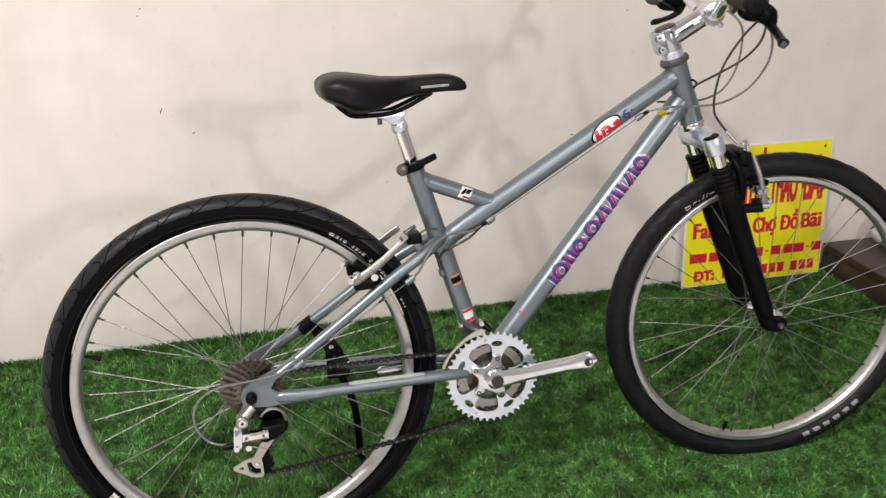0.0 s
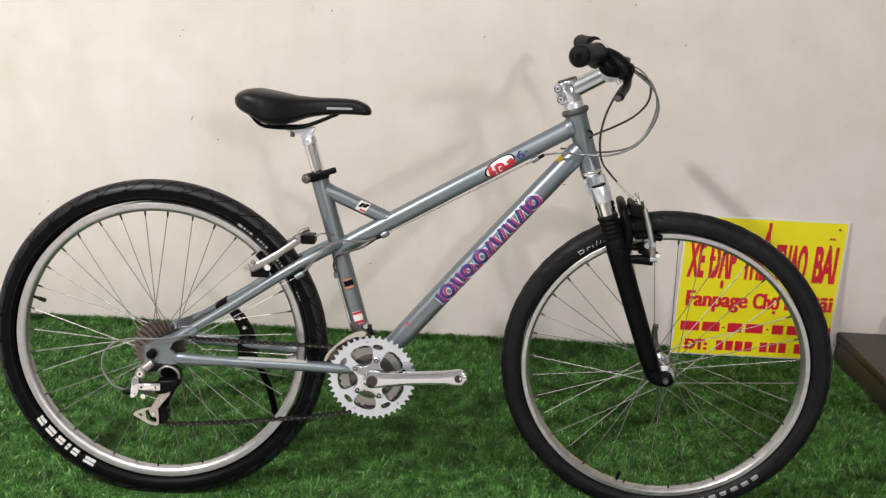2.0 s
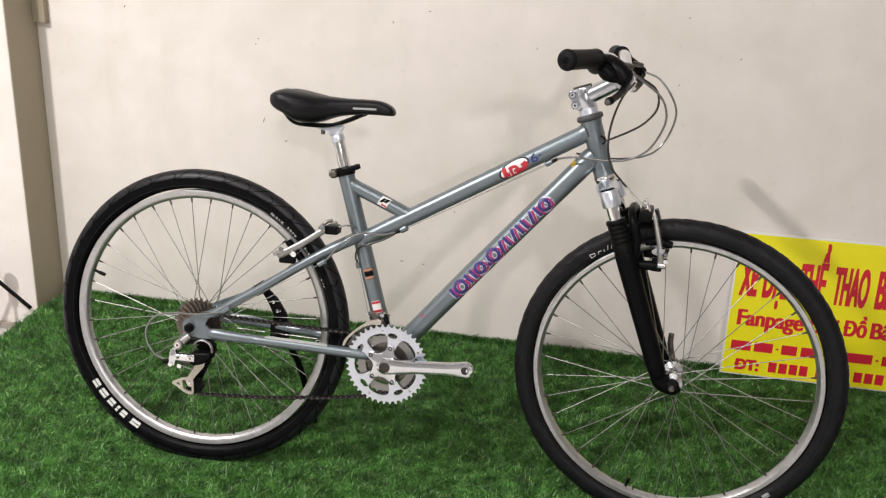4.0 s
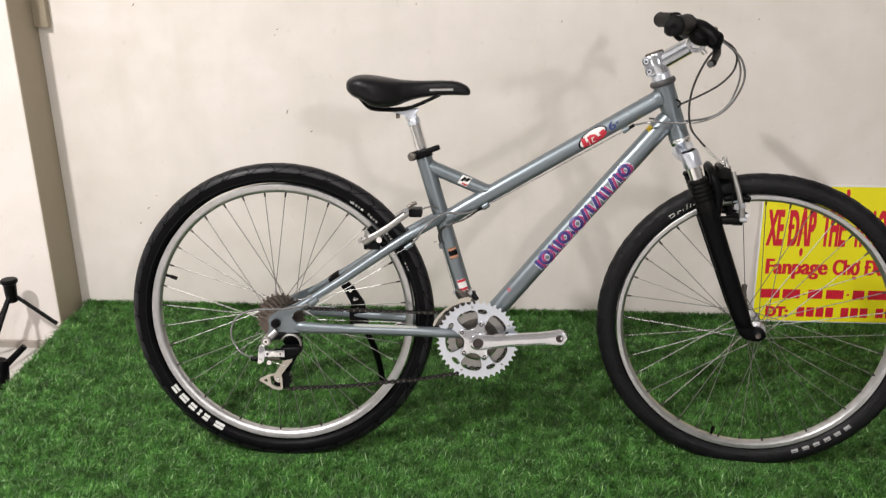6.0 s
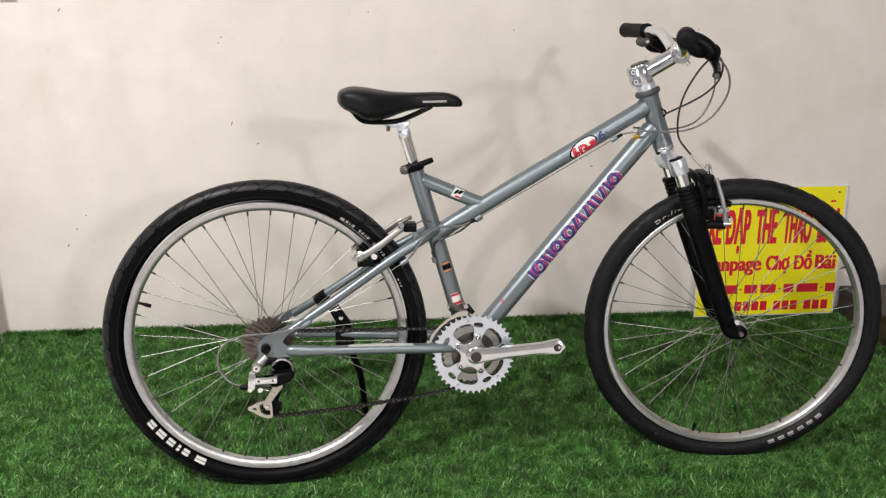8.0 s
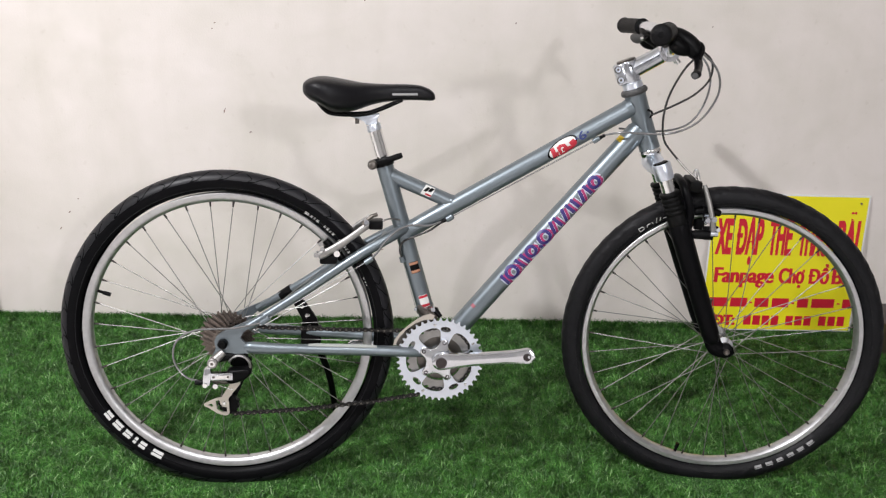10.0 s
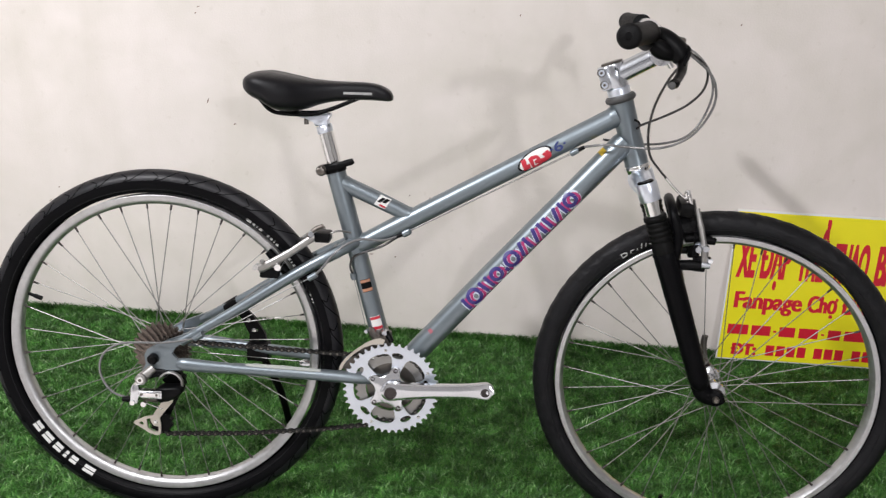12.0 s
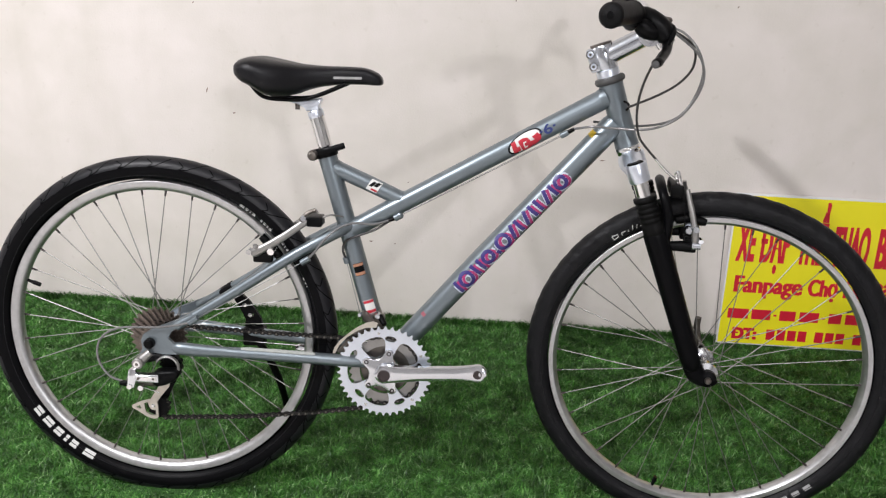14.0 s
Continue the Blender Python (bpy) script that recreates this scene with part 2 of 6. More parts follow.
def sweep(bm, pts, radii, seg=16, squash=1.0, caps=True):
    """A tube along points, with one radius or one for each point; squash flattens it across the first normal."""
    pts = [Vector(p) for p in pts]
    if not hasattr(radii, "__len__"):
        radii = [radii] * len(pts)
    rings, nrm = [], None
    for i, p in enumerate(pts):
        d = (pts[min(i + 1, len(pts) - 1)] - pts[max(i - 1, 0)]).normalized()
        if nrm is None:
            nrm = Vector((0, 1, 0)) if abs(d.y) < 0.9 else Vector((0, 0, 1))
        nrm = (nrm - d * nrm.dot(d)).normalized()
        bi = d.cross(nrm)
        rings.append([bm.verts.new(p + (nrm * math.cos(a) * squash + bi * math.sin(a)) * radii[i]) for a in (2 * math.pi * k / seg for k in range(seg))])
    for a, b in zip(rings, rings[1:]):
        for k in range(seg):
            bm.faces.new((a[k], a[(k + 1) % seg], b[(k + 1) % seg], b[k]))
    if caps:
        bm.faces.new(rings[0][::-1])
        bm.faces.new(rings[-1])
    return bm


def lathe(bm, profile, seg=48, closed=False, centre=(0, 0, 0), m=None):
    """Turns (radius, y) round the y axis."""
    rings = []
    for r, y in profile:
        rings.append([bm.verts.new(Vector((r * math.cos(a), y, r * math.sin(a))) + Vector(centre)) for a in (2 * math.pi * k / seg for k in range(seg))])
    pairs = list(zip(rings, rings[1:])) + ([(rings[-1], rings[0])] if closed else [])
    for a, b in pairs:
        for k in range(seg):
            bm.faces.new((a[k], b[k], b[(k + 1) % seg], a[(k + 1) % seg]))
    if not closed:
        if profile[0][0] > 1e-6:
            bm.faces.new(rings[0])
        if profile[-1][0] > 1e-6:
            bm.faces.new(rings[-1][::-1])
    if m is not None:
        bmesh.ops.transform(bm, matrix=m, verts=[v for ring in rings for v in ring])
    return bm


def plate(bm, loops, y0, y1):
    """A flat plate in the x-z plane from y0 to y1: the first loop is its outline, the others are holes."""
    edges = []
    for loop in loops:
        vs = [bm.verts.new((x, y0, z)) for x, z in loop]
        edges += [bm.edges.new((a, b)) for a, b in zip(vs, vs[1:] + vs[:1])]
    fill = bmesh.ops.triangle_fill(bm, edges=edges, use_beauty=True)
    faces = [g for g in fill["geom"] if isinstance(g, bmesh.types.BMFace)]
    ext = bmesh.ops.extrude_face_region(bm, geom=faces)
    for v in (g for g in ext["geom"] if isinstance(g, bmesh.types.BMVert)):
        v.co.y = y1
    return bm


def soft_plate(bm, loop, y0, y1, edge=0.002):
    """A plate from y0 at its back to y1 at its face, the face's rim rounded off."""
    cx, cz = sum(p[0] for p in loop) / len(loop), sum(p[1] for p in loop) / len(loop)
    out = 1 if y1 > y0 else -1
    rings = []
    for y, cut in ((y0, 0.0), (y1 - out * edge, 0.0), (y1 - out * edge * 0.3, 0.35), (y1, 1.0)):
        ring = []
        for x, z in loop:
            d = math.hypot(x - cx, z - cz)
            k = 1 - cut * edge / max(d, edge)
            ring.append(bm.verts.new((cx + (x - cx) * k, y, cz + (z - cz) * k)))
        rings.append(ring)
    n = len(loop)
    for a, b in zip(rings, rings[1:]):
        for k in range(n):
            bm.faces.new((a[k], a[(k + 1) % n], b[(k + 1) % n], b[k]))
    bm.faces.new(rings[0])
    bm.faces.new(rings[-1])
    return bm


def circle(x, z, r, n=24, a0=0.0):
    return [(x + r * math.cos(a0 + 2 * math.pi * k / n), z + r * math.sin(a0 + 2 * math.pi * k / n)) for k in range(n)]


def BM():
    return bmesh.new()


def text_mesh(body, width, cap, bold=0.0, thick=0.0006, raw=False):
    """Letters as a mesh in the x-z plane, facing -y, their left bottom at the origin."""
    c = bpy.data.curves.new("lettering", "FONT")
    c.body, c.offset = body, bold
    ob = new("lettering", c)
    bpy.context.view_layer.update()
    me = bpy.data.meshes.new_from_object(ob.evaluated_get(bpy.context.evaluated_depsgraph_get()))
    bpy.data.objects.remove(ob)
    bm = bmesh.new()
    bm.from_mesh(me)
    if raw:
        return bm
    lo, hi = min(v.co.x for v in bm.verts), max(v.co.x for v in bm.verts)
    for v in bm.verts:
        v.co = Vector(((v.co.x - lo) * width / (hi - lo), 0, v.co.y * cap / 0.728))
    ext = bmesh.ops.extrude_face_region(bm, geom=bm.faces[:])
    for v in (g for g in ext["geom"] if isinstance(g, bmesh.types.BMVert)):
        v.co.y = -thick
    return bm


# ---- the place ----
GROUND, MAT_BASE, MAT_TOP = -0.10, -0.0105, 0.010
PIER_X, PIER_Y = -0.893, -0.142
ROOM = (-3.2, 4.2, -6.2)


def setting(name, lo, hi, material, label, category, bevel=0.0):
    return tagged(part(name, box(BM(), lo, hi, bevel), material), label, category, kind="structure")


wall = setting("wall_north", (ROOM[0], 0, GROUND - 0.1), (ROOM[1], 0.15, 3.0), M_WALL, "off-white painted wall with small scuffs and nail holes", "wall")
setting("wall_pier", (ROOM[0], PIER_Y, GROUND), (PIER_X - 0.003, -0.002, 3.0), M_WALL, "off-white painted wall pier beside the grass", "wall")
# the pier's side has a darker beige than its front
setting("wall_pier_side", (PIER_X - 0.003, PIER_Y + 0.002, GROUND), (PIER_X, -0.002, 3.0), M_PIER_SIDE, "narrow side of the wall pier, darker beige than its front", "wall")
# assumed walls out of view close the room, as the ceiling does
setting("wall_west", (ROOM[0] - 0.15, ROOM[2], GROUND), (ROOM[0], 0, 3.0), M_WALL_UNSEEN, "unseen plain pale grey wall closing the room", "wall")
setting("wall_east", (ROOM[1], ROOM[2], GROUND), (ROOM[1] + 0.15, 0, 3.0), M_WALL_UNSEEN, "unseen plain pale grey wall closing the room", "wall")
setting("wall_south", (ROOM[0] - 0.15, ROOM[2] - 0.15, GROUND), (ROOM[1] + 0.15, ROOM[2], 3.0), M_WALL_UNSEEN, "unseen plain pale grey wall closing the room", "wall")
setting("floor", (ROOM[0] - 0.15, ROOM[2] - 0.15, GROUND - 0.1), (ROOM[1] + 0.15, 0, GROUND), M_FLOOR, "pale beige tiled floor beside the platform", "floor")
setting("ceiling", (ROOM[0] - 0.15, ROOM[2] - 0.15, 3.0), (ROOM[1] + 0.15, 0.15, 3.15), M_CEIL, "plain white ceiling", "ceiling")
setting("baseboard", (ROOM[0], PIER_Y - 0.012, GROUND), (PIER_X - 0.003, PIER_Y, GROUND + 0.022), M_SKIRT, "low brown tile skirting along the pier", "skirting")
# coloured strip in place of a cast shadow on the wall; no real trunking
setting("corner_shadow_strip", (PIER_X, -0.022, 0.868), (PIER_X + 0.042, 0, 3.0), M_PIER_SIDE, "grey-beige strip standing in for the shadow in the wall corner", "trunking", 0.002)

# small scuffs on the wall
rng = random.Random(4)
for sx, sz, ln, ang in ((-0.170, 0.624, 0.016, 70), (0.325, 0.964, 0.007, 20), (-0.60, 0.93, 0.012, 60), (0.63, 0.882, 0.006, 80), (-0.182, 0.86, 0.006, 10),
                        (-0.19, 0.845, 0.005, 40), (-0.10, 0.565, 0.009, 5), (0.882, 0.487, 0.012, 0), (0.22, 0.93, 0.006, 100), (-0.63, 0.32, 0.010, 60), (-0.66, 0.27, 0.012, 50), (-0.60, 0.36, 0.006, 0),
                        (0.269, 0.223, 0.012, 5), (0.336, 0.220, 0.006, 0), (1.02, 0.81, 0.005, 20), (1.17, 0.887, 0.006, 60), (1.024, 0.985, 0.006, 30), (0.370, 0.399, 0.004, 60), (0.424, 0.395, 0.004, 10)):
    bm = BM()
    c, s = math.cos(radians(ang)), math.sin(radians(ang))
    pts = [((k / 4 - 0.5) * ln, rng.uniform(-0.0012, 0.0012)) for k in range(5)]
    sweep(bm, [(sx + a * c - b * s, -0.0004, sz + a * s + b * c) for a, b in pts], [0.0004, 0.0012, 0.0016, 0.0010, 0.0003], 6, squash=0.5)
    part("scuff", bm, M_SCUFF, wall)

# wall socket above the rear wheel
sock = thing("wall_socket", pose(-0.77, 0, 1.0), "white plastic double wall socket with a dark screw", "socket")
part("faceplate", box(BM(), (-0.068, -0.011, -0.045), (0.068, -0.0, 0.075), 0.003), M_WHITE, sock)
part("screw", lathe(BM(), [(0, -0.0135), (0.0035, -0.0125), (0.0035, -0.011)], 12, centre=(0.004, 0, -0.017)), M_STEEL, sock, "dark screw head")
for dx in (-0.03, 0.03):
    part("socket_cover", box(BM(), (dx - 0.022, -0.0125, 0.005), (dx + 0.022, -0.011, 0.055), 0.001), M_WHITE, sock)

# platform and grass mat
setting("platform", (-0.765, -1.085, GROUND), (1.735, 0, MAT_BASE - 0.004), M_WOODBASE, "low wooden display platform under the artificial grass", "platform")


def mat_left(y):
    return -0.872 + 0.105 * min(1, max(0, (-y - 0.15) / 0.9))


MAT_X1, MAT_Y0 = 1.733, -1.10
bm = BM()
n = 12
top = [bm.verts.new((mat_left(MAT_Y0 * k / n), MAT_Y0 * k / n - 0.002, MAT_BASE)) for k in range(n + 1)]
far = [bm.verts.new((MAT_X1, MAT_Y0 * k / n - 0.002, MAT_BASE)) for k in range(n + 1)]
for k in range(n):
    bm.faces.new((top[k], top[k + 1], far[k + 1], far[k]))
ext = bmesh.ops.extrude_face_region(bm, geom=bm.faces[:])
for v in (g for g in ext["geom"] if isinstance(g, bmesh.types.BMVert)):
    v.co.z -= 0.004
mat_bm = bm


def grass_pile(count):
    r = np.random.default_rng(7)
    y = r.uniform(MAT_Y0, -0.003, count)
    left = -0.872 + 0.105 * np.clip((-y - 0.15) / 0.9, 0, 1)
    x = left + (MAT_X1 - left) * r.uniform(0, 1, count)
    # tufts: blades gather round nearby stitch points
    gx, gy = np.round(x / 0.009) * 0.009, np.round(y / 0.009) * 0.009
    pull = r.uniform(0.1, 0.75, count)
    x, y = x + (gx - x) * pull, np.minimum(y + (gy - y) * pull, -0.003)
    cell = (np.round(x / 0.013).astype(np.int64) * 7919 + np.round(y / 0.013).astype(np.int64) * 104729) % 4096
    tuft_dir, tuft_len = r.uniform(0, 2 * np.pi, 4096)[cell], r.uniform(0.72, 1.12, 4096)[cell]
    lean_dir = tuft_dir + r.normal(0, 1.1, count)
    nap = np.sin(x * 9 + 2 * np.sin(y * 7)) * 0.5 + np.cos(y * 11 + x * 4) * 0.4
    ln = r.uniform(0.0115, 0.0225, count) * tuft_len * (1 + 0.08 * nap)
    bend = np.where(r.uniform(0, 1, count) < 0.26, r.uniform(0.45, 1.2, count), r.uniform(1.1, 2.1, count))
    # half of the blades are short curled thatch
    short = r.uniform(0, 1, count) < 0.48
    ln[short] *= r.uniform(0.45, 0.65, short.sum())
    bend[short] = r.uniform(0.9, 1.9, short.sum())
    # pressed down where the tyres stand
    for cx, cy, ln_x in ((0.0, -0.807, 0.15), (1.01, -0.785, 0.15)):
        fall = np.exp(-((x - cx) / ln_x) ** 4 - ((y - cy + 0.012) / 0.042) ** 4)
        ln *= 1 - 0.80 * fall
    dx, dy = np.cos(lean_dir) * bend + 0.15 * nap, np.sin(lean_dir) * bend - 0.22
    # blades by the wall cannot lean into it
    near = y > -0.025
    dy[near] = -0.25 * np.abs(dy[near])
    ln[near] = np.maximum(ln[near] * 1.3, 0.0245)
    wid = r.uniform(0.0007, 0.0014, count)
    fa = r.uniform(0, np.pi, count)
    wx, wy = np.cos(fa) * wid, np.sin(fa) * wid
    z0 = np.full(count, MAT_BASE)
    h1, h2 = 0.55, 1.0
    ln[near] *= r.uniform(0.85, 1.2, near.sum())
    up = np.sqrt(np.maximum(0.10, 1 - np.clip((dx * dx + dy * dy) * 0.42, 0, 0.88)))
    mx, my, mz = x + dx * ln * 0.28, y + dy * ln * 0.28, z0 + ln * up * 0.62
    tx, ty, tz = x + dx * ln * 0.80, y + dy * ln * 0.80, z0 + ln * up * 0.98
    ty = np.minimum(ty, -0.001)
    v = np.empty((count, 5, 3), np.float32)
    v[:, 0] = np.stack([x - wx, np.minimum(y - wy, -0.001), z0], 1)
    v[:, 1] = np.stack([x + wx, np.minimum(y + wy, -0.001), z0], 1)
    v[:, 2] = np.stack([mx + wx * 0.9, np.minimum(my + wy * 0.9, -0.001), mz], 1)
    v[:, 3] = np.stack([mx - wx * 0.9, np.minimum(my - wy * 0.9, -0.001), mz], 1)
    v[:, 4] = np.stack([tx, ty, tz], 1)
    base = (np.arange(count) * 5)[:, None]
    idx = np.concatenate([base + np.array([[0, 1, 2, 3]]), base + np.array([[3, 2, 4]])], 1).astype(np.int32).ravel()
    me = bpy.data.meshes.new("pile")
    me.vertices.add(count * 5)
    me.vertices.foreach_set("co", v.ravel())
    me.loops.add(count * 7)
    me.loops.foreach_set("vertex_index", idx)
    me.polygons.add(count * 2)
    start = (np.arange(count) * 7)[:, None] + np.array([[0, 4]])
    me.polygons.foreach_set("loop_start", start.astype(np.int32).ravel())
    me.polygons.foreach_set("use_smooth", np.ones(count * 2, bool))
    me.update(calc_edges=True)
    me.materials.append(M_GRASS)
    return me


grass = tagged(part("artificial_grass", grass_pile(720000), None), "bright green artificial grass mat laid over the low platform", "artificial grass", kind="stuff")
part("backing", mat_bm, M_BACKING, grass, "dark woven backing of the mat")

# ---- sign ----
S_W, S_H = 0.475, 0.420
tilt = math.degrees(math.atan2(0.035, S_H))
sign = thing("advertising_sign", pose(1.238, -0.045, 0.0, -tilt, 0, 0) @ Matrix.Diagonal((0.984, 1, 1.010, 1)), "yellow plastic sign with red lettering leaning on the wall", "sign")
board = part("board", box(BM(), (0, 0, 0), (S_W, 0.004, S_H), 0.0008), M_WHITE, sign, "white plastic sheet")
part("yellow_face", box(BM(), (0.004, -0.0006, 0.004), (S_W - 0.006, -0.0001, S_H - 0.006)), M_YELLOW, sign, "glossy yellow face")


def text_width(body):
    bm = text_mesh(body, 1.0, 0.1, 0.0, raw=True)
    w = max(v.co.x for v in bm.verts)
    bm.free()
    return w


def sign_text(body, x, z, width, cap, bold, heavy=0.0):
    """The crossed capital D is a D with a bar across its stem."""
    plain = body.replace("Đ", "D")
    bm = text_mesh(plain, width, cap, bold)
    if heavy:
        one = bpy.data.meshes.new("one")
        bm.to_mesh(one)
        for k in (1, 2):
            twin = bmesh.new()
            twin.from_mesh(one)
            bmesh.ops.translate(twin, verts=twin.verts, vec=(heavy * k / 2, 0.00005 * k, 0))
            me = bpy.data.meshes.new("twin")
            twin.to_mesh(me)
            bm.from_mesh(me)
            twin.free()
    full = text_width(plain)
    for k, ch in enumerate(body):
        if ch == "Đ":
            d0 = (text_width(plain[:k + 1]) - text_width("D") + 0.07) / full * width
            dw = text_width("D") / full * width
            box(bm, (d0 - dw * 0.16, -0.0006, cap * 0.44), (d0 + dw * 0.46, 0, cap * 0.57))
    bmesh.ops.translate(bm, verts=bm.verts, vec=(x, -0.0007, z))
    part("lettering", bm, M_RED, sign, "red letters: " + body)


for body, x0, x1 in (("XE", 0.020, 0.069), ("ĐẠP", 0.084, 0.163), ("THỂ", 0.181, 0.253), ("THAO", 0.273, 0.368), ("BÃI", 0.388, 0.456)):
    sign_text(body, x0, 0.240, x1 - x0 - 0.0026, 0.107, 0.028, 0.0026)
for body, x0, x1 in (("Fanpage", 0.027, 0.212), ("Chợ", 0.226, 0.306), ("Đồ", 0.321, 0.383), ("Bãi", 0.392, 0.463)):
    sign_text(body, x0, 0.151, x1 - x0 - 0.0044, 0.0475, 0.014, 0.0042)
sign_text("ĐT:", 0.040, 0.018, 0.066, 0.031, 0.045, 0.002)
for x0, x1 in ((0.021, 0.077), (0.086, 0.138), (0.162, 0.205), (0.216, 0.268), (0.295, 0.329), (0.340, 0.411), (0.437, 0.470)):
    part("text_bar", box(BM(), (x0, -0.0013, 0.075), (x1, -0.0007, 0.103)), M_RED, sign, "red bar of small writing")
for x0 in (0.146, 0.277, 0.420):
    part("text_dash", box(BM(), (x0, -0.0013, 0.086), (x0 + 0.008, -0.0007, 0.091)), M_RED, sign)
for x0, count, pitch in ((0.134, 4, 0.0288), (0.266, 3, 0.0285), (0.370, 3, 0.0290)):
    for k in range(count):
        part("text_bar", box(BM(), (x0 + k * pitch, -0.0013, 0.018), (x0 + k * pitch + 0.0225, -0.0007, 0.048)), M_RED, sign, "red bar")
part("nail", lathe(BM(), [(0, -0.004), (0.0035, -0.003), (0.0035, 0.0)], 10, centre=(S_W - 0.028, 0, S_H - 0.024)), M_STEEL, sign)

# ---- dark bench with the white roll, past the end of the grass ----
bench = thing("low_bench", pose(1.738, -0.004, GROUND), "low dark brown wooden bench beside the grass", "bench")
part("bench_top", box(BM(), (0, -1.246, 0.154), (1.012, 0, 0.180), 0.005), M_SLAB, bench)
part("front_panel", box(BM(), (0.003, -1.243, 0.0), (1.009, -1.225, 0.153), 0.002), M_SLAB, bench)
part("back_panel", box(BM(), (0.003, -0.021, 0.0), (1.009, -0.003, 0.153), 0.002), M_SLAB, bench)
for x0 in (0.003, 0.991):
    part("side_panel", box(BM(), (x0, -1.224, 0.0), (x0 + 0.018, -0.022, 0.153), 0.002), M_SLAB, bench)
bm = BM()
lathe(bm, [(0, 0.0), (0.026, -0.001), (0.038, -0.006), (0.0435, -0.018), (0.0445, -0.05), (0.0445, -0.60), (0.040, -0.620), (0, -0.623)], 40)
roll = tagged(part("white_roll", bm, M_WHITE), "white plastic roll lying on the dark bench", "roll")
roll.matrix_world = pose(1.906, -0.040, 0.1245)
bm = BM()
sweep(bm, catmull([(1.955, -0.06, 0.0835), (1.962, -0.075, 0.13), (1.97, -0.10, 0.165), (2.0, -0.13, 0.17)]), 0.010, 10)
lathe(bm, [(0, -0.03), (0.016, -0.028), (0.018, -0.01), (0.010, 0.0)], 16, centre=(1.97, -0.07, 0.16))
tagged(part("clamp_lever", bm, M_STEEL), "dark metal clamp standing on the dark bench", "clamp")

# ---- black stand and clamp on the floor beside the pier ----
KNOB = Vector((-0.990, -0.215, 0.142))
stand = thing("floor_stand", pose(KNOB.x, KNOB.y, GROUND), "small black folding stand with thin legs by the pier", "stand")


def stand_part(name, bm, material=M_BLACK):
    bmesh.ops.translate(bm, verts=bm.verts, vec=(-KNOB.x, -KNOB.y, -GROUND))
    return part(name, bm, material, stand)


UPZ = Matrix.Translation(KNOB) @ Matrix.Rotation(radians(90), 4, "X")
stand_part("hub", lathe(BM(), [(0.010, -0.060), (0.0155, -0.057), (0.0170, -0.030), (0.0180, -0.006), (0.020, 0.0), (0.0240, 0.004), (0.0245, 0.011), (0.020, 0.015), (0, 0.016)], 24, m=UPZ))
for tip, r in (((-0.866, -0.21, 0.012), 0.0062), ((-1.10, -0.235, GROUND + 0.006), 0.0068), ((-1.0, -0.42, GROUND + 0.006), 0.0062)):
    a = KNOB + (Vector(tip) - KNOB).normalized() * 0.014 - Vector((0, 0, 0.028))
    stand_part("leg", sweep(BM(), [a, (a + Vector(tip)) / 2, tip], r, 10))
bm = BM()
sweep(bm, [(-0.985, -0.43, GROUND + 0.026), (-0.935, -0.42, GROUND + 0.028)], 0.027, 16)
sweep(bm, [(-0.935, -0.42, GROUND + 0.010), (-0.925, -0.415, GROUND + 0.086), (-0.922, -0.414, GROUND + 0.094)], [0.022, 0.019, 0.014], 16)
sweep(bm, [(-0.925, -0.415, GROUND + 0.066), (-0.868, -0.385, GROUND + 0.122)], [0.010, 0.0085], 12)
sweep(bm, [(-1.06, -0.44, GROUND + 0.036), (-0.985, -0.43, GROUND + 0.034)], [0.014, 0.020], 14)
tagged(part("floor_clamp", bm, M_BLACK), "black metal clamp with a short rod on the floor", "clamp")

# lamps' fittings, all unseen; the long ceiling one belongs to the added fill
for eye, lx, ly in ((LAMP_A, 0.14, 0.14), (LAMP_FILL, 0.66, 0.10)):
    fit_ob = thing("unseen_ceiling_light", pose(eye[0], eye[1], 3.0), "plain white ceiling housing for an unseen lamp", "lamp", "ceiling lights")
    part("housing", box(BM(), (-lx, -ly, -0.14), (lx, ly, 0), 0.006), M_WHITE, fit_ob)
wl = thing("wall_light", pose(LAMP_B[0], ROOM[2], LAMP_B[2]), "square white wall light", "lamp")
part("housing", box(BM(), (-0.3, 0, -0.3), (0.3, 0.40, 0.3), 0.01), M_WHITE, wl)

# ---- bicycle ----
# bicycle space: x forward, y to its left, z up, origin at the rear axle
BIKE = pose(-0.009, -0.767, 0.310, 0, 0, 1.2) @ pose(0, 0, 0, -7, 0, 0)
BASE = Vector((0.45, 0, -0.332))
bike = thing("bicycle", BIKE @ Matrix.Translation(BASE), "grey mountain bike with black saddle and silver cranks on its kickstand", "bicycle")
SHIFT = Matrix.Translation(-BASE)


def bp(name, bm, material, parent=None, label="", m=None, sharp=38):
    """A part of the bicycle, given in bicycle space."""
    bmesh.ops.transform(bm, matrix=SHIFT @ m if m is not None else SHIFT, verts=bm.verts)
    return part(name, bm, material, parent or bike, label, sharp)


def V(x, z, w=0.0):
    """x forward, z up, w out to the right-hand side."""
    return Vector((x, -w, z))


BB = V(0.425, -0.035)
HEAD_T, HEAD_B = V(0.8015, 0.4965), V(0.840, 0.388)
HEAD_AXIS = (HEAD_T - HEAD_B).normalized()
STEER = Matrix.Translation(HEAD_T) @ Matrix.Rotation(radians(-8.6), 4, HEAD_AXIS) @ Matrix.Translation(-HEAD_T)

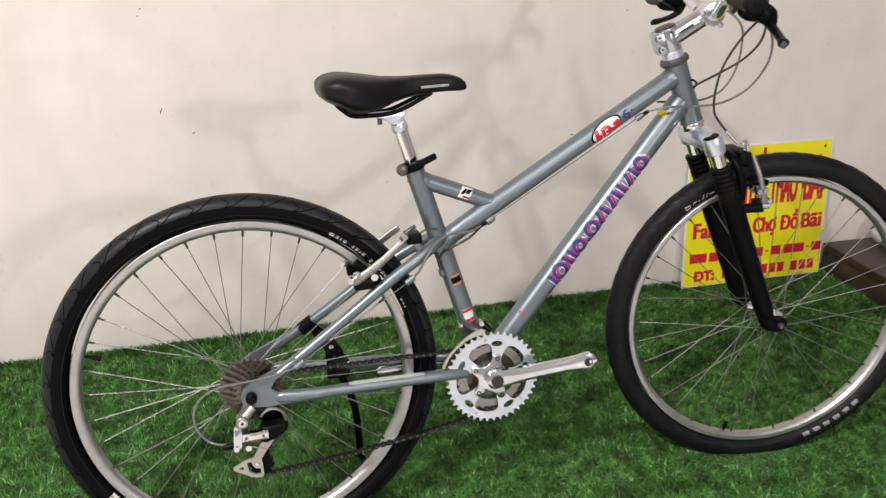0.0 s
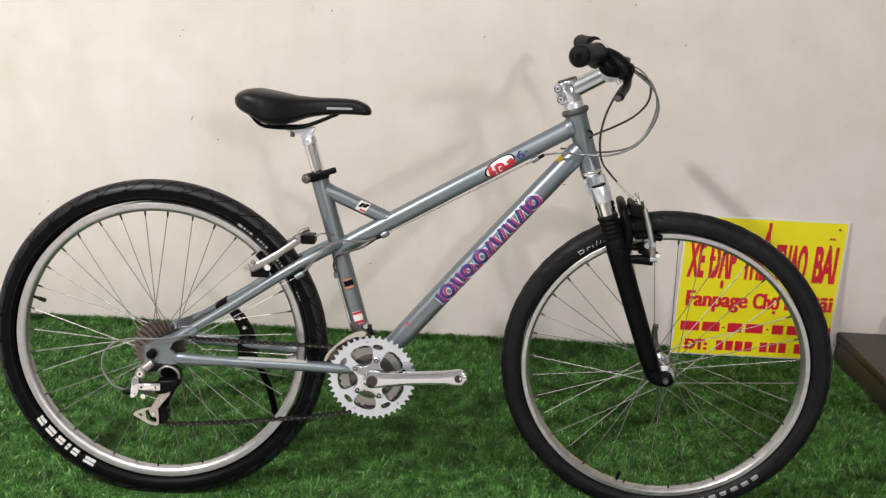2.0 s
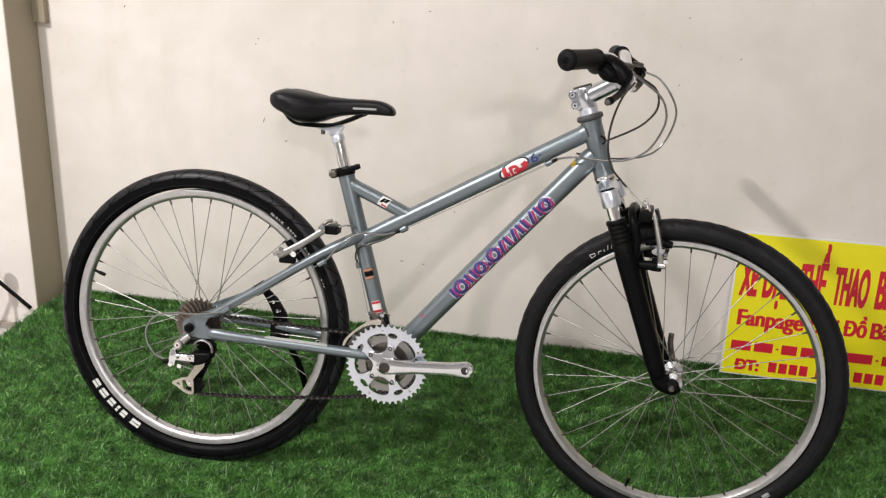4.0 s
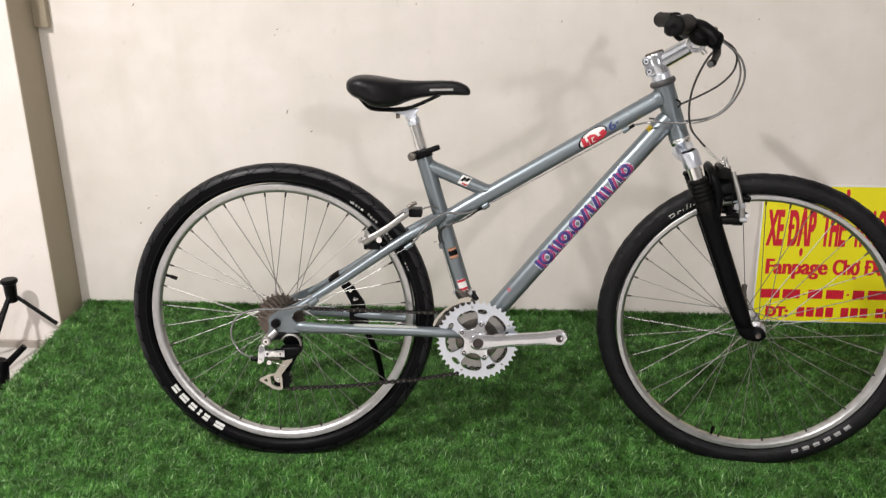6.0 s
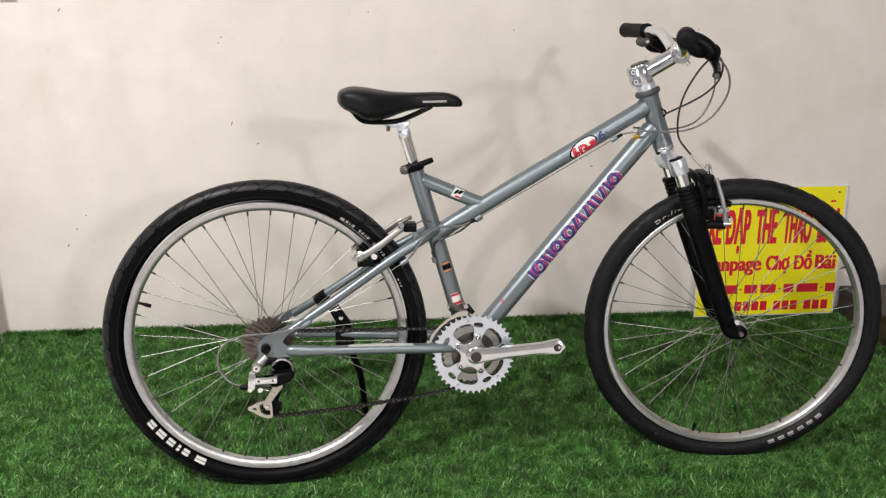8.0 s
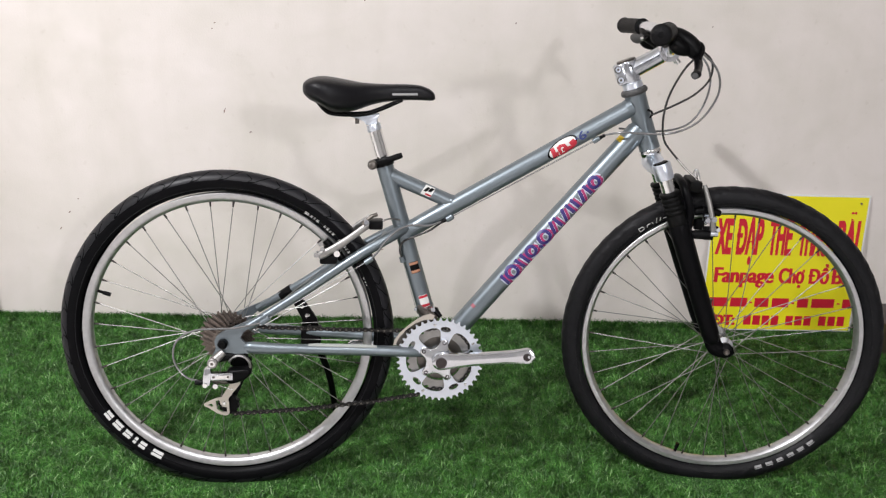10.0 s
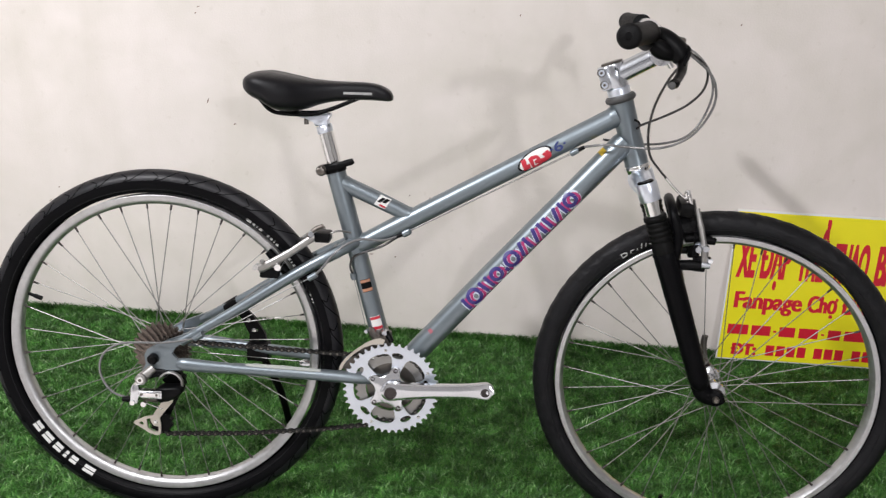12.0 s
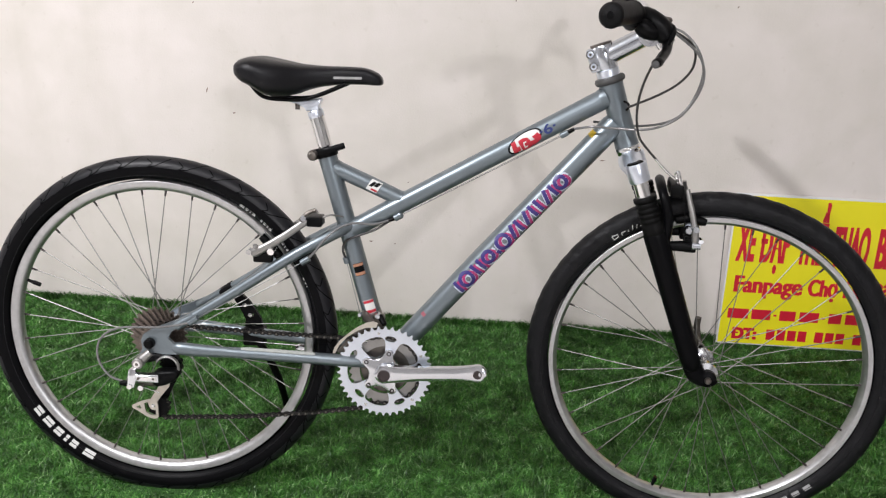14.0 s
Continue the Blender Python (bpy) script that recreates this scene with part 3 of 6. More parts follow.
# frame tubes
bp("seat_tube", sweep(BM(), [V(0.3105, 0.353), V(0.335, 0.27), BB], 0.0172, 28), M_FRAME)
top_tube = bp("top_tube", sweep(BM(), [V(0.348, 0.210), V(0.40, 0.2415), V(0.60, 0.358), V(0.795, 0.471)], [0.0165, 0.017, 0.0172, 0.0178], 28), M_FRAME)
down_tube = bp("down_tube", sweep(BM(), [BB, V(0.60, 0.176), V(0.80, 0.411), V(0.815, 0.428)], [0.0205, 0.0208, 0.0208, 0.0205], 32), M_FRAME)
bp("head_tube", sweep(BM(), [HEAD_T, HEAD_T.lerp(HEAD_B, 0.05), HEAD_T.lerp(HEAD_B, 0.5), HEAD_T.lerp(HEAD_B, 0.95), HEAD_B], [0.0215, 0.0205, 0.0198, 0.0205, 0.0215], 32), M_FRAME)
bp("gusset_tube", sweep(BM(), [V(0.322, 0.329), V(0.38, 0.305), V(0.445, 0.277)], [0.0145, 0.0145, 0.0140], 24), M_FRAME)
bp("bottom_bracket_shell", lathe(BM(), [(0.017, -0.036), (0.0205, -0.036), (0.0205, 0.036), (0.017, 0.036)], 28, centre=BB), M_FRAME)
# weld fillets
for name, p, q, r in (("weld", V(0.796, 0.4715), V(0.786, 0.466), 0.0192), ("weld", V(0.812, 0.424), V(0.799, 0.4095), 0.0222), ("weld", V(0.3245, 0.328), V(0.334, 0.324), 0.0158), ("weld", V(0.365, 0.2205), V(0.374, 0.226), 0.0182), ("weld", V(0.446, 0.2766), V(0.440, 0.2791), 0.0150)):
    bp(name, sweep(BM(), [p, p.lerp(q, 0.5), q], [r, r * 0.985, r * 0.93], 26), M_FRAME)

for side, nm in ((1, "right"), (-1, "left")):
    pts = catmull([V(0.358, 0.226, 0.004 * side), V(0.318, 0.206, 0.030 * side), V(0.25, 0.166, 0.042 * side), V(0.15, 0.098, 0.050 * side), V(0.048, 0.033, 0.062 * side)], 5)
    bp("seat_stay", sweep(BM(), pts, [0.0115 - 0.003 * abs(k / len(pts)) for k in range(len(pts))], 18), M_FRAME)
    pts = catmull([V(0.412, -0.030, 0.020 * side), V(0.36, -0.024, 0.040 * side), V(0.26, -0.019, 0.048 * side), V(0.165, -0.0149, 0.0548 * side), V(0.140, -0.0138, 0.0566 * side)], 5)
    bp("chain_stay", sweep(BM(), pts, [0.0118 - 0.0022 * (k / len(pts)) for k in range(len(pts))], 18), M_FRAME)
    bm = BM()
    out = [(0.078, 0.060), (0.050, 0.046), (0.022, 0.034), (0.002, 0.025), (-0.012, 0.016), (-0.017, 0.004), (-0.015, -0.012), (-0.024, -0.030), (-0.018, -0.040), (-0.007, -0.036), (0.006, -0.022), (0.030, -0.0215), (0.060, -0.0195), (0.092, -0.019), (0.094, -0.010), (0.060, -0.003), (0.042, 0.001), (0.033, 0.010), (0.040, 0.023), (0.060, 0.037), (0.082, 0.050)]
    plate(bm, [out], -0.059 * side, -0.066 * side)
    bp("dropout", bm, M_FRAME)
for side in (1, -1):
    bp("stay_end", sweep(BM(), catmull([V(0.160, -0.0147, 0.0551 * side), V(0.110, -0.0127, 0.0600 * side), V(0.068, -0.0105, 0.0622 * side), V(0.040, -0.0080, 0.0628 * side)], 4), [0.0092, 0.0099, 0.0101, 0.0104, 0.0108, 0.0112, 0.0116, 0.0120, 0.0122, 0.0122, 0.0118, 0.0105, 0.0060], 20, squash=0.80), M_FRAME)
bp("stay_bridge", sweep(BM(), [V(0.315, 0.204, 0.03), V(0.315, 0.204, -0.03)], 0.008, 14), M_FRAME)
bp("chain_stay_wear", sweep(BM(), catmull([V(0.165, -0.0062, 0.0570), V(0.235, -0.0085, 0.0532), V(0.30, -0.0115, 0.0495)], 4), [0.003, 0.0046, 0.004, 0.0043, 0.0046, 0.004, 0.0043, 0.004, 0.003], 8), M_WORN, None, "pale scraped sticker on the chain stay")

# bottle bolts and cable stops
bp("cable_stop", sweep(BM(), [V(0.722, 0.403, 0.008), V(0.726, 0.4055, 0.009), V(0.734, 0.4105, 0.010)], [0.0050, 0.0056, 0.0050], 12), M_FRAME)
bp("cable_ferrule", sweep(BM(), [V(0.732, 0.409, 0.0100), V(0.744, 0.4165, 0.012)], [0.0038, 0.0034], 12), M_BLACK, None, "black cable end cap")
bp("cable_stop", sweep(BM(), [V(0.4355, 0.2425, 0.010), V(0.4365, 0.243, 0.010), V(0.4475, 0.2495, 0.010), V(0.4500, 0.2512, 0.010)], [0.0052, 0.0066, 0.0066, 0.0040], 14), M_FRAME)
bp("cable_ferrule", sweep(BM(), [V(0.4225, 0.2365, 0.010), V(0.4365, 0.243, 0.010)], [0.0034, 0.0040], 12), M_BLACK, None, "black cable end cap")
bp("head_clip", sweep(BM(), catmull([V(0.824, 0.468, 0.017), V(0.830, 0.465, 0.022), V(0.832, 0.459, 0.023), V(0.829, 0.453, 0.019)], 4), 0.0020, 8), M_BLACK, None, "black cable clip")
for p, q in ((V(0.348, 0.166, 0.012), V(0.351, 0.155, 0.011)), ):
    bp("cable_stop", sweep(BM(), [p, q], 0.0055, 12), M_FRAME)
bp("cable_stop", sweep(BM(), [V(0.276, 0.163, 0.056), V(0.290, 0.172, 0.055)], 0.0055, 12), M_FRAME)
bp("cable_stop", sweep(BM(), [V(0.076, 0.044, 0.072), V(0.092, 0.055, 0.072)], 0.0055, 12), M_FRAME)


# tube decals: bands wrapped on a tube's right side
def wrap(bm, a, b, r, s0, s1, t0, t1, skew=0.0, steps=5, lift=0.0006):
    """A patch on the tube from a to b: s along it in metres, t round it in degrees from its right side, up positive."""
    a, b = Vector(a), Vector(b)
    d = (b - a).normalized()
    side = Vector((0, -1, 0))
    up = side.cross(d).normalized()
    up = up if up.z > 0 else -up
    rows = []
    for k in range(steps + 1):
        t = radians(t0 + (t1 - t0) * k / steps)
        off = skew * (k / steps - 0.5)
        rows.append([bm.verts.new(a + d * (s + off) + (side * math.cos(t) + up * math.sin(t)) * (r + lift)) for s in (s0, s1)])
    for p, q in zip(rows, rows[1:]):
        bm.faces.new((p[0], p[1], q[1], q[0]))
    return bm


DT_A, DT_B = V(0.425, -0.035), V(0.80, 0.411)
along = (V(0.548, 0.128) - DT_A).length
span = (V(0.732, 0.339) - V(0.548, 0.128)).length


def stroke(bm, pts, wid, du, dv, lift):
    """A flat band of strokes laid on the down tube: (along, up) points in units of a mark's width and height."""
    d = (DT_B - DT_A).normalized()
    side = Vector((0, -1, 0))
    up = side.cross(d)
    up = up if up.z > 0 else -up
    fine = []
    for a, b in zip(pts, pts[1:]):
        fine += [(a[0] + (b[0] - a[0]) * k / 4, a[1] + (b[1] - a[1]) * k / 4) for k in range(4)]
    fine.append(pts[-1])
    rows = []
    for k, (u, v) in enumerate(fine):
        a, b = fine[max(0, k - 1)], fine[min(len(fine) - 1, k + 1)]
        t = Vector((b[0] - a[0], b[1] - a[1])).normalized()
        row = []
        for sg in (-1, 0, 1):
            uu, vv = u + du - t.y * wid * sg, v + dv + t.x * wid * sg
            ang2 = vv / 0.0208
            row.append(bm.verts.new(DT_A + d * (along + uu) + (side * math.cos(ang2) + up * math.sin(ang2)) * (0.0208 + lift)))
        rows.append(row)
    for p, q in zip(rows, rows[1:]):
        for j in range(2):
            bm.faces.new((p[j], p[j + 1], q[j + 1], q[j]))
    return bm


def ringed(x, w, h, a0=0, a1=360, n=14):
    return [(x + w * math.cos(radians(a0 + (a1 - a0) * k / n)), h * math.sin(radians(a0 + (a1 - a0) * k / n))) for k in range(n + 1)]


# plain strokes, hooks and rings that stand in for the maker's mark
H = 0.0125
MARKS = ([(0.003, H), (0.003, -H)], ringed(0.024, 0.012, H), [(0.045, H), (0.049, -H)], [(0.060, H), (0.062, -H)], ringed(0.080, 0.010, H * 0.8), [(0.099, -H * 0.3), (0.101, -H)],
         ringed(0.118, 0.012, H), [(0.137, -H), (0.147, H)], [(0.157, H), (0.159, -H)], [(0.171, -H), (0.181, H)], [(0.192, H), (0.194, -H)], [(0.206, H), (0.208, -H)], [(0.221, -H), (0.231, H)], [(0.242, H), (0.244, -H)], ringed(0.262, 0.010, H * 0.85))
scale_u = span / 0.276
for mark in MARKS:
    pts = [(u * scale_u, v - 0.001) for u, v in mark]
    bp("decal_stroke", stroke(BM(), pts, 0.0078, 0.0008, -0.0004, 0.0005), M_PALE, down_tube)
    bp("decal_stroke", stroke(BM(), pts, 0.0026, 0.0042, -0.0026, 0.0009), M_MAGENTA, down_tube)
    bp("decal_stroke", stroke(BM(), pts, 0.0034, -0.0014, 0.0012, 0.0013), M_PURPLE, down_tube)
bp("decal_dot", wrap(BM(), DT_A, DT_B, 0.0208, 0.119, 0.126, 24, 48), M_PINK, down_tube)
bp("decal_patch", wrap(BM(), DT_A, DT_B, 0.0208, 0.560, 0.572, 42, 88), M_DYELLOW, down_tube, "yellow sticker remnant")

TT_A, TT_B = V(0.348, 0.210), V(0.795, 0.471)
tt_dir = (TT_B - TT_A).normalized()


def on_tube(bm, a, b, r, s, pts, lift):
    """Lays flat (along, up) outlines onto the right side of a tube."""
    d = (Vector(b) - Vector(a)).normalized()
    side = Vector((0, -1, 0))
    up = side.cross(d)
    up = up if up.z > 0 else -up
    flat = bmesh.new()
    f = flat.faces.new([flat.verts.new((u, v, 0)) for u, v in pts])
    bmesh.ops.triangulate(flat, faces=[f])
    # cut into narrow bands along the tube, so that it lies on the round
    for k in range(-9, 10):
        bmesh.ops.bisect_plane(flat, geom=flat.verts[:] + flat.edges[:] + flat.faces[:], plane_co=(0, k * 0.0016, 0), plane_no=(0, 1, 0))
    made = {q: bm.verts.new(Vector(a) + d * (s + q.co.x) + (side * math.cos(q.co.y / r) + up * math.sin(q.co.y / r)) * (r + lift)) for q in flat.verts}
    for g in flat.faces:
        bm.faces.new([made[q] for q in g.verts])
    flat.free()
    return bm


LOGO = (V(0.659, 0.3935) - TT_A).length
for rad, lift, material, nm in (((0.0335, 0.0152), 0.0006, M_BLACK, "decal_oval"), ((0.0298, 0.0126), 0.0012, M_DWHITE, "decal_oval")):
    turn = [2 * math.pi * k / 40 for k in range(40)]
    bm = on_tube(BM(), TT_A, TT_B, 0.0172, LOGO, [(rad[0] * math.cos(t) - rad[1] * math.sin(t) * 0.16, rad[1] * math.sin(t) + rad[0] * math.cos(t) * 0.14) for t in turn], lift)
    bp(nm, bm, material, top_tube)
for shape, lift, material in (([(-0.0237, 0.0073), (-0.0153, 0.0077), (-0.0163, -0.0028), (-0.0112, -0.0030), (-0.0126, -0.0118), (-0.0256, -0.0107)], 0.0017, M_DRED),
                              ([(-0.0107, 0.0046), (-0.0031, 0.0063), (0.0063, 0.0039), (0.0091, -0.0015), (0.0087, -0.0131), (0.0011, -0.0156), (-0.0098, -0.0132), (-0.0108, -0.0056)], 0.0017, M_DRED),
                              ([(0.0142, 0.0015), (0.0260, 0.0042), (0.0297, -0.0024), (0.0280, -0.0079), (0.0202, -0.0118), (0.0129, -0.0129), (0.0083, -0.0113), (0.0091, -0.0038), (0.0167, -0.0045)], 0.0017, M_DRED),
                              ([(-0.0038, -0.0001), (0.0021, -0.0003), (0.0020, -0.0022), (-0.0025, -0.0023), (-0.0029, -0.0080), (0.0015, -0.0083), (0.0010, -0.0100), (-0.0049, -0.0098)], 0.0022, M_DWHITE)):
    bp("decal_mark", on_tube(BM(), TT_A, TT_B, 0.0172, LOGO, shape, lift), material, top_tube)
bm = text_mesh("·6·", 0.030, 0.017, 0.02, 0.0003)
ang = math.atan2(tt_dir.z, tt_dir.x)
bmesh.ops.transform(bm, matrix=Matrix.Translation(TT_A + tt_dir * (LOGO + 0.030) + Vector((0.003, -0.0178, -0.006))) @ Matrix.Rotation(-ang, 4, "Y"), verts=bm.verts)
bp("decal_number", bm, M_BLUE, top_tube, "blue number 6 between two dots")

# stickers on the gusset and seat tube
bm = BM()
wrap(bm, V(0.322, 0.329), V(0.445, 0.277), 0.0145, 0.071, 0.092, -30, 58, 0.004)
st = bp("sticker", bm, M_DWHITE, None, "small white sticker")
bp("sticker_bar", wrap(BM(), V(0.322, 0.329), V(0.445, 0.277), 0.0145, 0.075, 0.081, 0, 40, 0.006, lift=0.001), M_BLACK, st)
bp("sticker_bar", wrap(BM(), V(0.322, 0.329), V(0.445, 0.277), 0.0145, 0.083, 0.090, 10, 46, 0.006, lift=0.001), M_BLACK, st)
bp("sticker_bar", wrap(BM(), V(0.322, 0.329), V(0.445, 0.277), 0.0145, 0.078, 0.090, -22, -8, 0.0, lift=0.001), M_DRED, st)
ST_A, ST_B = V(0.3105, 0.353), V(0.425, -0.035)
for s, ln, mt, mt2 in ((0.205, 0.024, M_BLACK, M_ORANGE), (0.277, 0.026, M_DWHITE, M_DRED)):
    st = bp("sticker", wrap(BM(), ST_A, ST_B, 0.0172, s, s + ln, -22, 40), mt, None, "small worn sticker on the seat tube")
    bp("sticker_bar", wrap(BM(), ST_A, ST_B, 0.0172, s + 0.0008, s + 0.0060, -21, 39, lift=0.001), mt2, st)
    bp("sticker_bar", wrap(BM(), ST_A, ST_B, 0.0172, s + ln - 0.0065, s + ln - 0.001, -21, 39, lift=0.001), mt2, st)

# seat post, clamp, saddle
bp("seat_post", sweep(BM(), [V(0.316, 0.335), V(0.2895, 0.4255)], 0.0132, 28), M_CHROME)
bm = BM()
plate(bm, [[(0.240, 0.4475), (0.300, 0.4490), (0.3015, 0.4445), (0.297, 0.438), (0.2985, 0.428), (0.276, 0.4265), (0.272, 0.433), (0.258, 0.4385), (0.241, 0.4425)]], -0.0125, 0.0125)
bmesh.ops.bevel(bm, geom=bm.edges[:], offset=0.0012, segments=1, affect="EDGES", clamp_overlap=True)
bp("post_head", bm, M_ALLOY_SATIN)
bp("post_collar", sweep(BM(), [V(0.2925, 0.4155), V(0.2920, 0.417), V(0.2895, 0.4265), V(0.2890, 0.428)], [0.0133, 0.0140, 0.0140, 0.0130], 28), M_ALLOY_SATIN)
bp("post_bolt", sweep(BM(), [V(0.258, 0.428, 0.0), V(0.258, 0.444, 0.0)], 0.0042, 10), M_STEEL)
bm = BM()
d = (V(0.3105, 0.353) - V(0.335, 0.27)).normalized()
sweep(bm, [V(0.3105, 0.353) - d * 0.006, V(0.3105, 0.353) + d * 0.003], 0.0196, 28)
sweep(bm, [V(0.288, 0.350, 0.006), V(0.300, 0.353, 0.006)], 0.009, 16)
bp("seat_clamp", bm, M_BLACK)
nut = [(math.cos(radians(10 * k)) * (0.0098 if k % 2 else 0.0086), math.sin(radians(10 * k)) * (0.0098 if k % 2 else 0.0086)) for k in range(36)]
bp("clamp_nut", soft_plate(BM(), [(0.2885 + a, 0.3500 + b) for a, b in nut], -0.006, -0.024, 0.004), M_STEEL, None, "dark knurled clamp nut")
bp("clamp_lever", sweep(BM(), catmull([V(0.300, 0.355, 0.022), V(0.320, 0.362, 0.026), V(0.346, 0.371, 0.022)], 5), [0.006, 0.0065, 0.007, 0.007, 0.0068, 0.0062, 0.0060, 0.006, 0.006, 0.006, 0.005], 10, squash=0.6), M_BLACK, None, "black quick-release lever")


def saddle_mesh():
    st = ((0.157, 0.030, 0.500, 0.489), (0.160, 0.052, 0.507, 0.482), (0.170, 0.066, 0.5135, 0.4725), (0.188, 0.074, 0.5175, 0.464), (0.210, 0.0735, 0.516, 0.452), (0.235, 0.064, 0.512, 0.4505), (0.258, 0.050, 0.5085, 0.4545),
          (0.282, 0.038, 0.506, 0.4635), (0.310, 0.0285, 0.505, 0.4705), (0.345, 0.0235, 0.5055, 0.4745), (0.375, 0.0215, 0.5045, 0.4755), (0.394, 0.0195, 0.499, 0.475), (0.4045, 0.015, 0.492, 0.4755), (0.4085, 0.008, 0.485, 0.478))
    bm, rings, n = BM(), [], 28
    dense = catmull([(x, hw, zt) for x, hw, zt, zb in st], 4)
    low = catmull([(x, zb, 0) for x, hw, zt, zb in st], 4)
    for (x, hw, zt), (_, zb, _) in zip(dense, low):
        mid = zt - 0.42 * (zt - zb)
        ring = []
        for k in range(n):
            a = 2 * math.pi * k / n
            c, s = math.cos(a), math.sin(a)
            yy = hw * math.copysign(abs(c) ** 0.75, c)
            zz = mid + (zt - mid) * s ** 0.75 if s >= 0 else mid - (mid - zb) * abs(s) ** 0.55
            if s > 0 and x < 0.27:
                zz -= 0.004 * max(0, 1 - abs(yy) / 0.018) * s
            ring.append(bm.verts.new((x, yy, zz)))
        rings.append(ring)
    for a, b in zip(rings, rings[1:]):
        for k in range(n):
            bm.faces.new((a[k], a[(k + 1) % n], b[(k + 1) % n], b[k]))
    bm.faces.new(rings[0])
    bm.faces.new(rings[-1][::-1])
    return bm


saddle = bp("saddle", saddle_mesh(), M_SADDLE, None, "black padded vinyl saddle", sharp=60)
for w in (-0.022, 0.022):
    bp("saddle_rail", sweep(BM(), catmull([V(0.185, 0.470, w * 1.6), V(0.200, 0.453, w * 1.4), V(0.220, 0.4465, w * 1.1), V(0.270, 0.4475, w), V(0.300, 0.456, w), V(0.345, 0.476, w * 0.8)], 5), 0.0036, 10), M_BLACK, saddle)
bp("saddle_print", sweep(BM(), [V(0.326, 0.4865, 0.0257), V(0.340, 0.4868, 0.0243), V(0.356, 0.4871, 0.0231), V(0.374, 0.4874, 0.0219)], 0.0024, 6, squash=0.12), M_TGREY, saddle, "worn grey printed bar")


# ---- wheels ----
def tyre_mesh(big, tube, lug=0.0, count=64):
    """A tyre; lug is the height of its shallow worn chevron blocks."""
    seg, n = 768, 36
    co = np.empty((seg, n, 3))
    th = np.linspace(0, 2 * np.pi, seg, endpoint=False)
    ps = np.linspace(-2.6, 2.6, n)
    for j, p in enumerate(ps):
        across = 1 / (1 + np.exp((abs(p) - 1.15) / 0.07))
        wave = np.sin(count * th + 4.5 * abs(p)) + 0.45 * np.sin(count / 2 * th - 3.0 * abs(p))
        rr = tube + lug * across * np.clip(wave * 2.2, -1, 0.6)
        rad = big + rr * np.cos(p)
        co[:, j, 0], co[:, j, 1], co[:, j, 2] = rad * np.cos(th), rr * np.sin(p), rad * np.sin(th)
    me = bpy.data.meshes.new("tyre")
    i, j = np.meshgrid(np.arange(seg), np.arange(n - 1), indexing="ij")
    i2 = (i + 1) % seg
    faces = np.stack([i * n + j, i * n + j + 1, i2 * n + j + 1, i2 * n + j], -1).reshape(-1, 4)
    me.vertices.add(seg * n)
    me.vertices.foreach_set("co", co.astype(np.float32).ravel())
    me.loops.add(len(faces) * 4)
    me.loops.foreach_set("vertex_index", faces.astype(np.int32).ravel())
    me.polygons.add(len(faces))
    me.polygons.foreach_set("loop_start", (np.arange(len(faces)) * 4).astype(np.int32))
    me.polygons.foreach_set("use_smooth", np.ones(len(faces), bool))
    me.update(calc_edges=True)
    return me


R_TUBE = 0.0218
R_OUT = {True: 0.3335, False: 0.3290}
R_BIG = {k: v - R_TUBE for k, v in R_OUT.items()}


def hub_mesh(rear):
    bm = BM()
    if rear:
        lathe(bm, [(0.005, -0.070), (0.0075, -0.069), (0.0075, -0.055), (0.014, -0.050), (0.014, -0.022), (0.022, -0.021), (0.0225, -0.017), (0.014, -0.014), (0.012, 0.015), (0.0215, 0.026), (0.0215, 0.030), (0.013, 0.034), (0.0085, 0.06), (0.0075, 0.069), (0.005, 0.070)], 36)
    else:
        lathe(bm, [(0.0045, -0.056), (0.009, -0.050), (0.011, -0.042), (0.0205, -0.037), (0.0205, -0.032), (0.0115, -0.025), (0.0105, 0.0), (0.0115, 0.025), (0.0205, 0.032), (0.0205, 0.037), (0.011, 0.042), (0.009, 0.050), (0.0045, 0.056)], 36)
    return bm


def rim_mesh(edge):
    """A box rim; edge is the radius of its outer rim, where the tyre begins."""
    prof = [(edge, 0.0130), (edge - 0.001, 0.0138), (edge - 0.0085, 0.0130), (0.2745, 0.0095), (0.2715, 0.004)]
    prof = [(r, -y) for r, y in prof] + prof[::-1] + [(edge - 0.0045, 0.0105), (edge - 0.0045, -0.0105)]
    return lathe(BM(), prof, 180, closed=True)


def tyre_bars(rows, radial, is_rear, material, parent, label, m):
    """Short bars on the tyre's right sidewall: rows of (start, end) degrees, radial (inner, outer)."""
    big = R_BIG[is_rear]
    for a0, a1 in rows:
        bm = BM()
        n = max(2, int((a1 - a0) / 0.7))
        g = []
        for k in range(n + 1):
            a = radians(a0 + (a1 - a0) * k / n)
            line = []
            for r in np.linspace(radial[0], radial[1], 4):
                c = max(-1, min(1, (r - big) / R_TUBE))
                y = -(R_TUBE * math.sqrt(1 - c * c) + 0.0006)
                line.append(bm.verts.new((r * math.cos(a), y, r * math.sin(a))))
            g.append(line)
        for p, q in zip(g, g[1:]):
            for j in range(3):
                bm.faces.new((p[j], p[j + 1], q[j + 1], q[j]))
        bp("sidewall_mark", bm, material, parent, label, m)


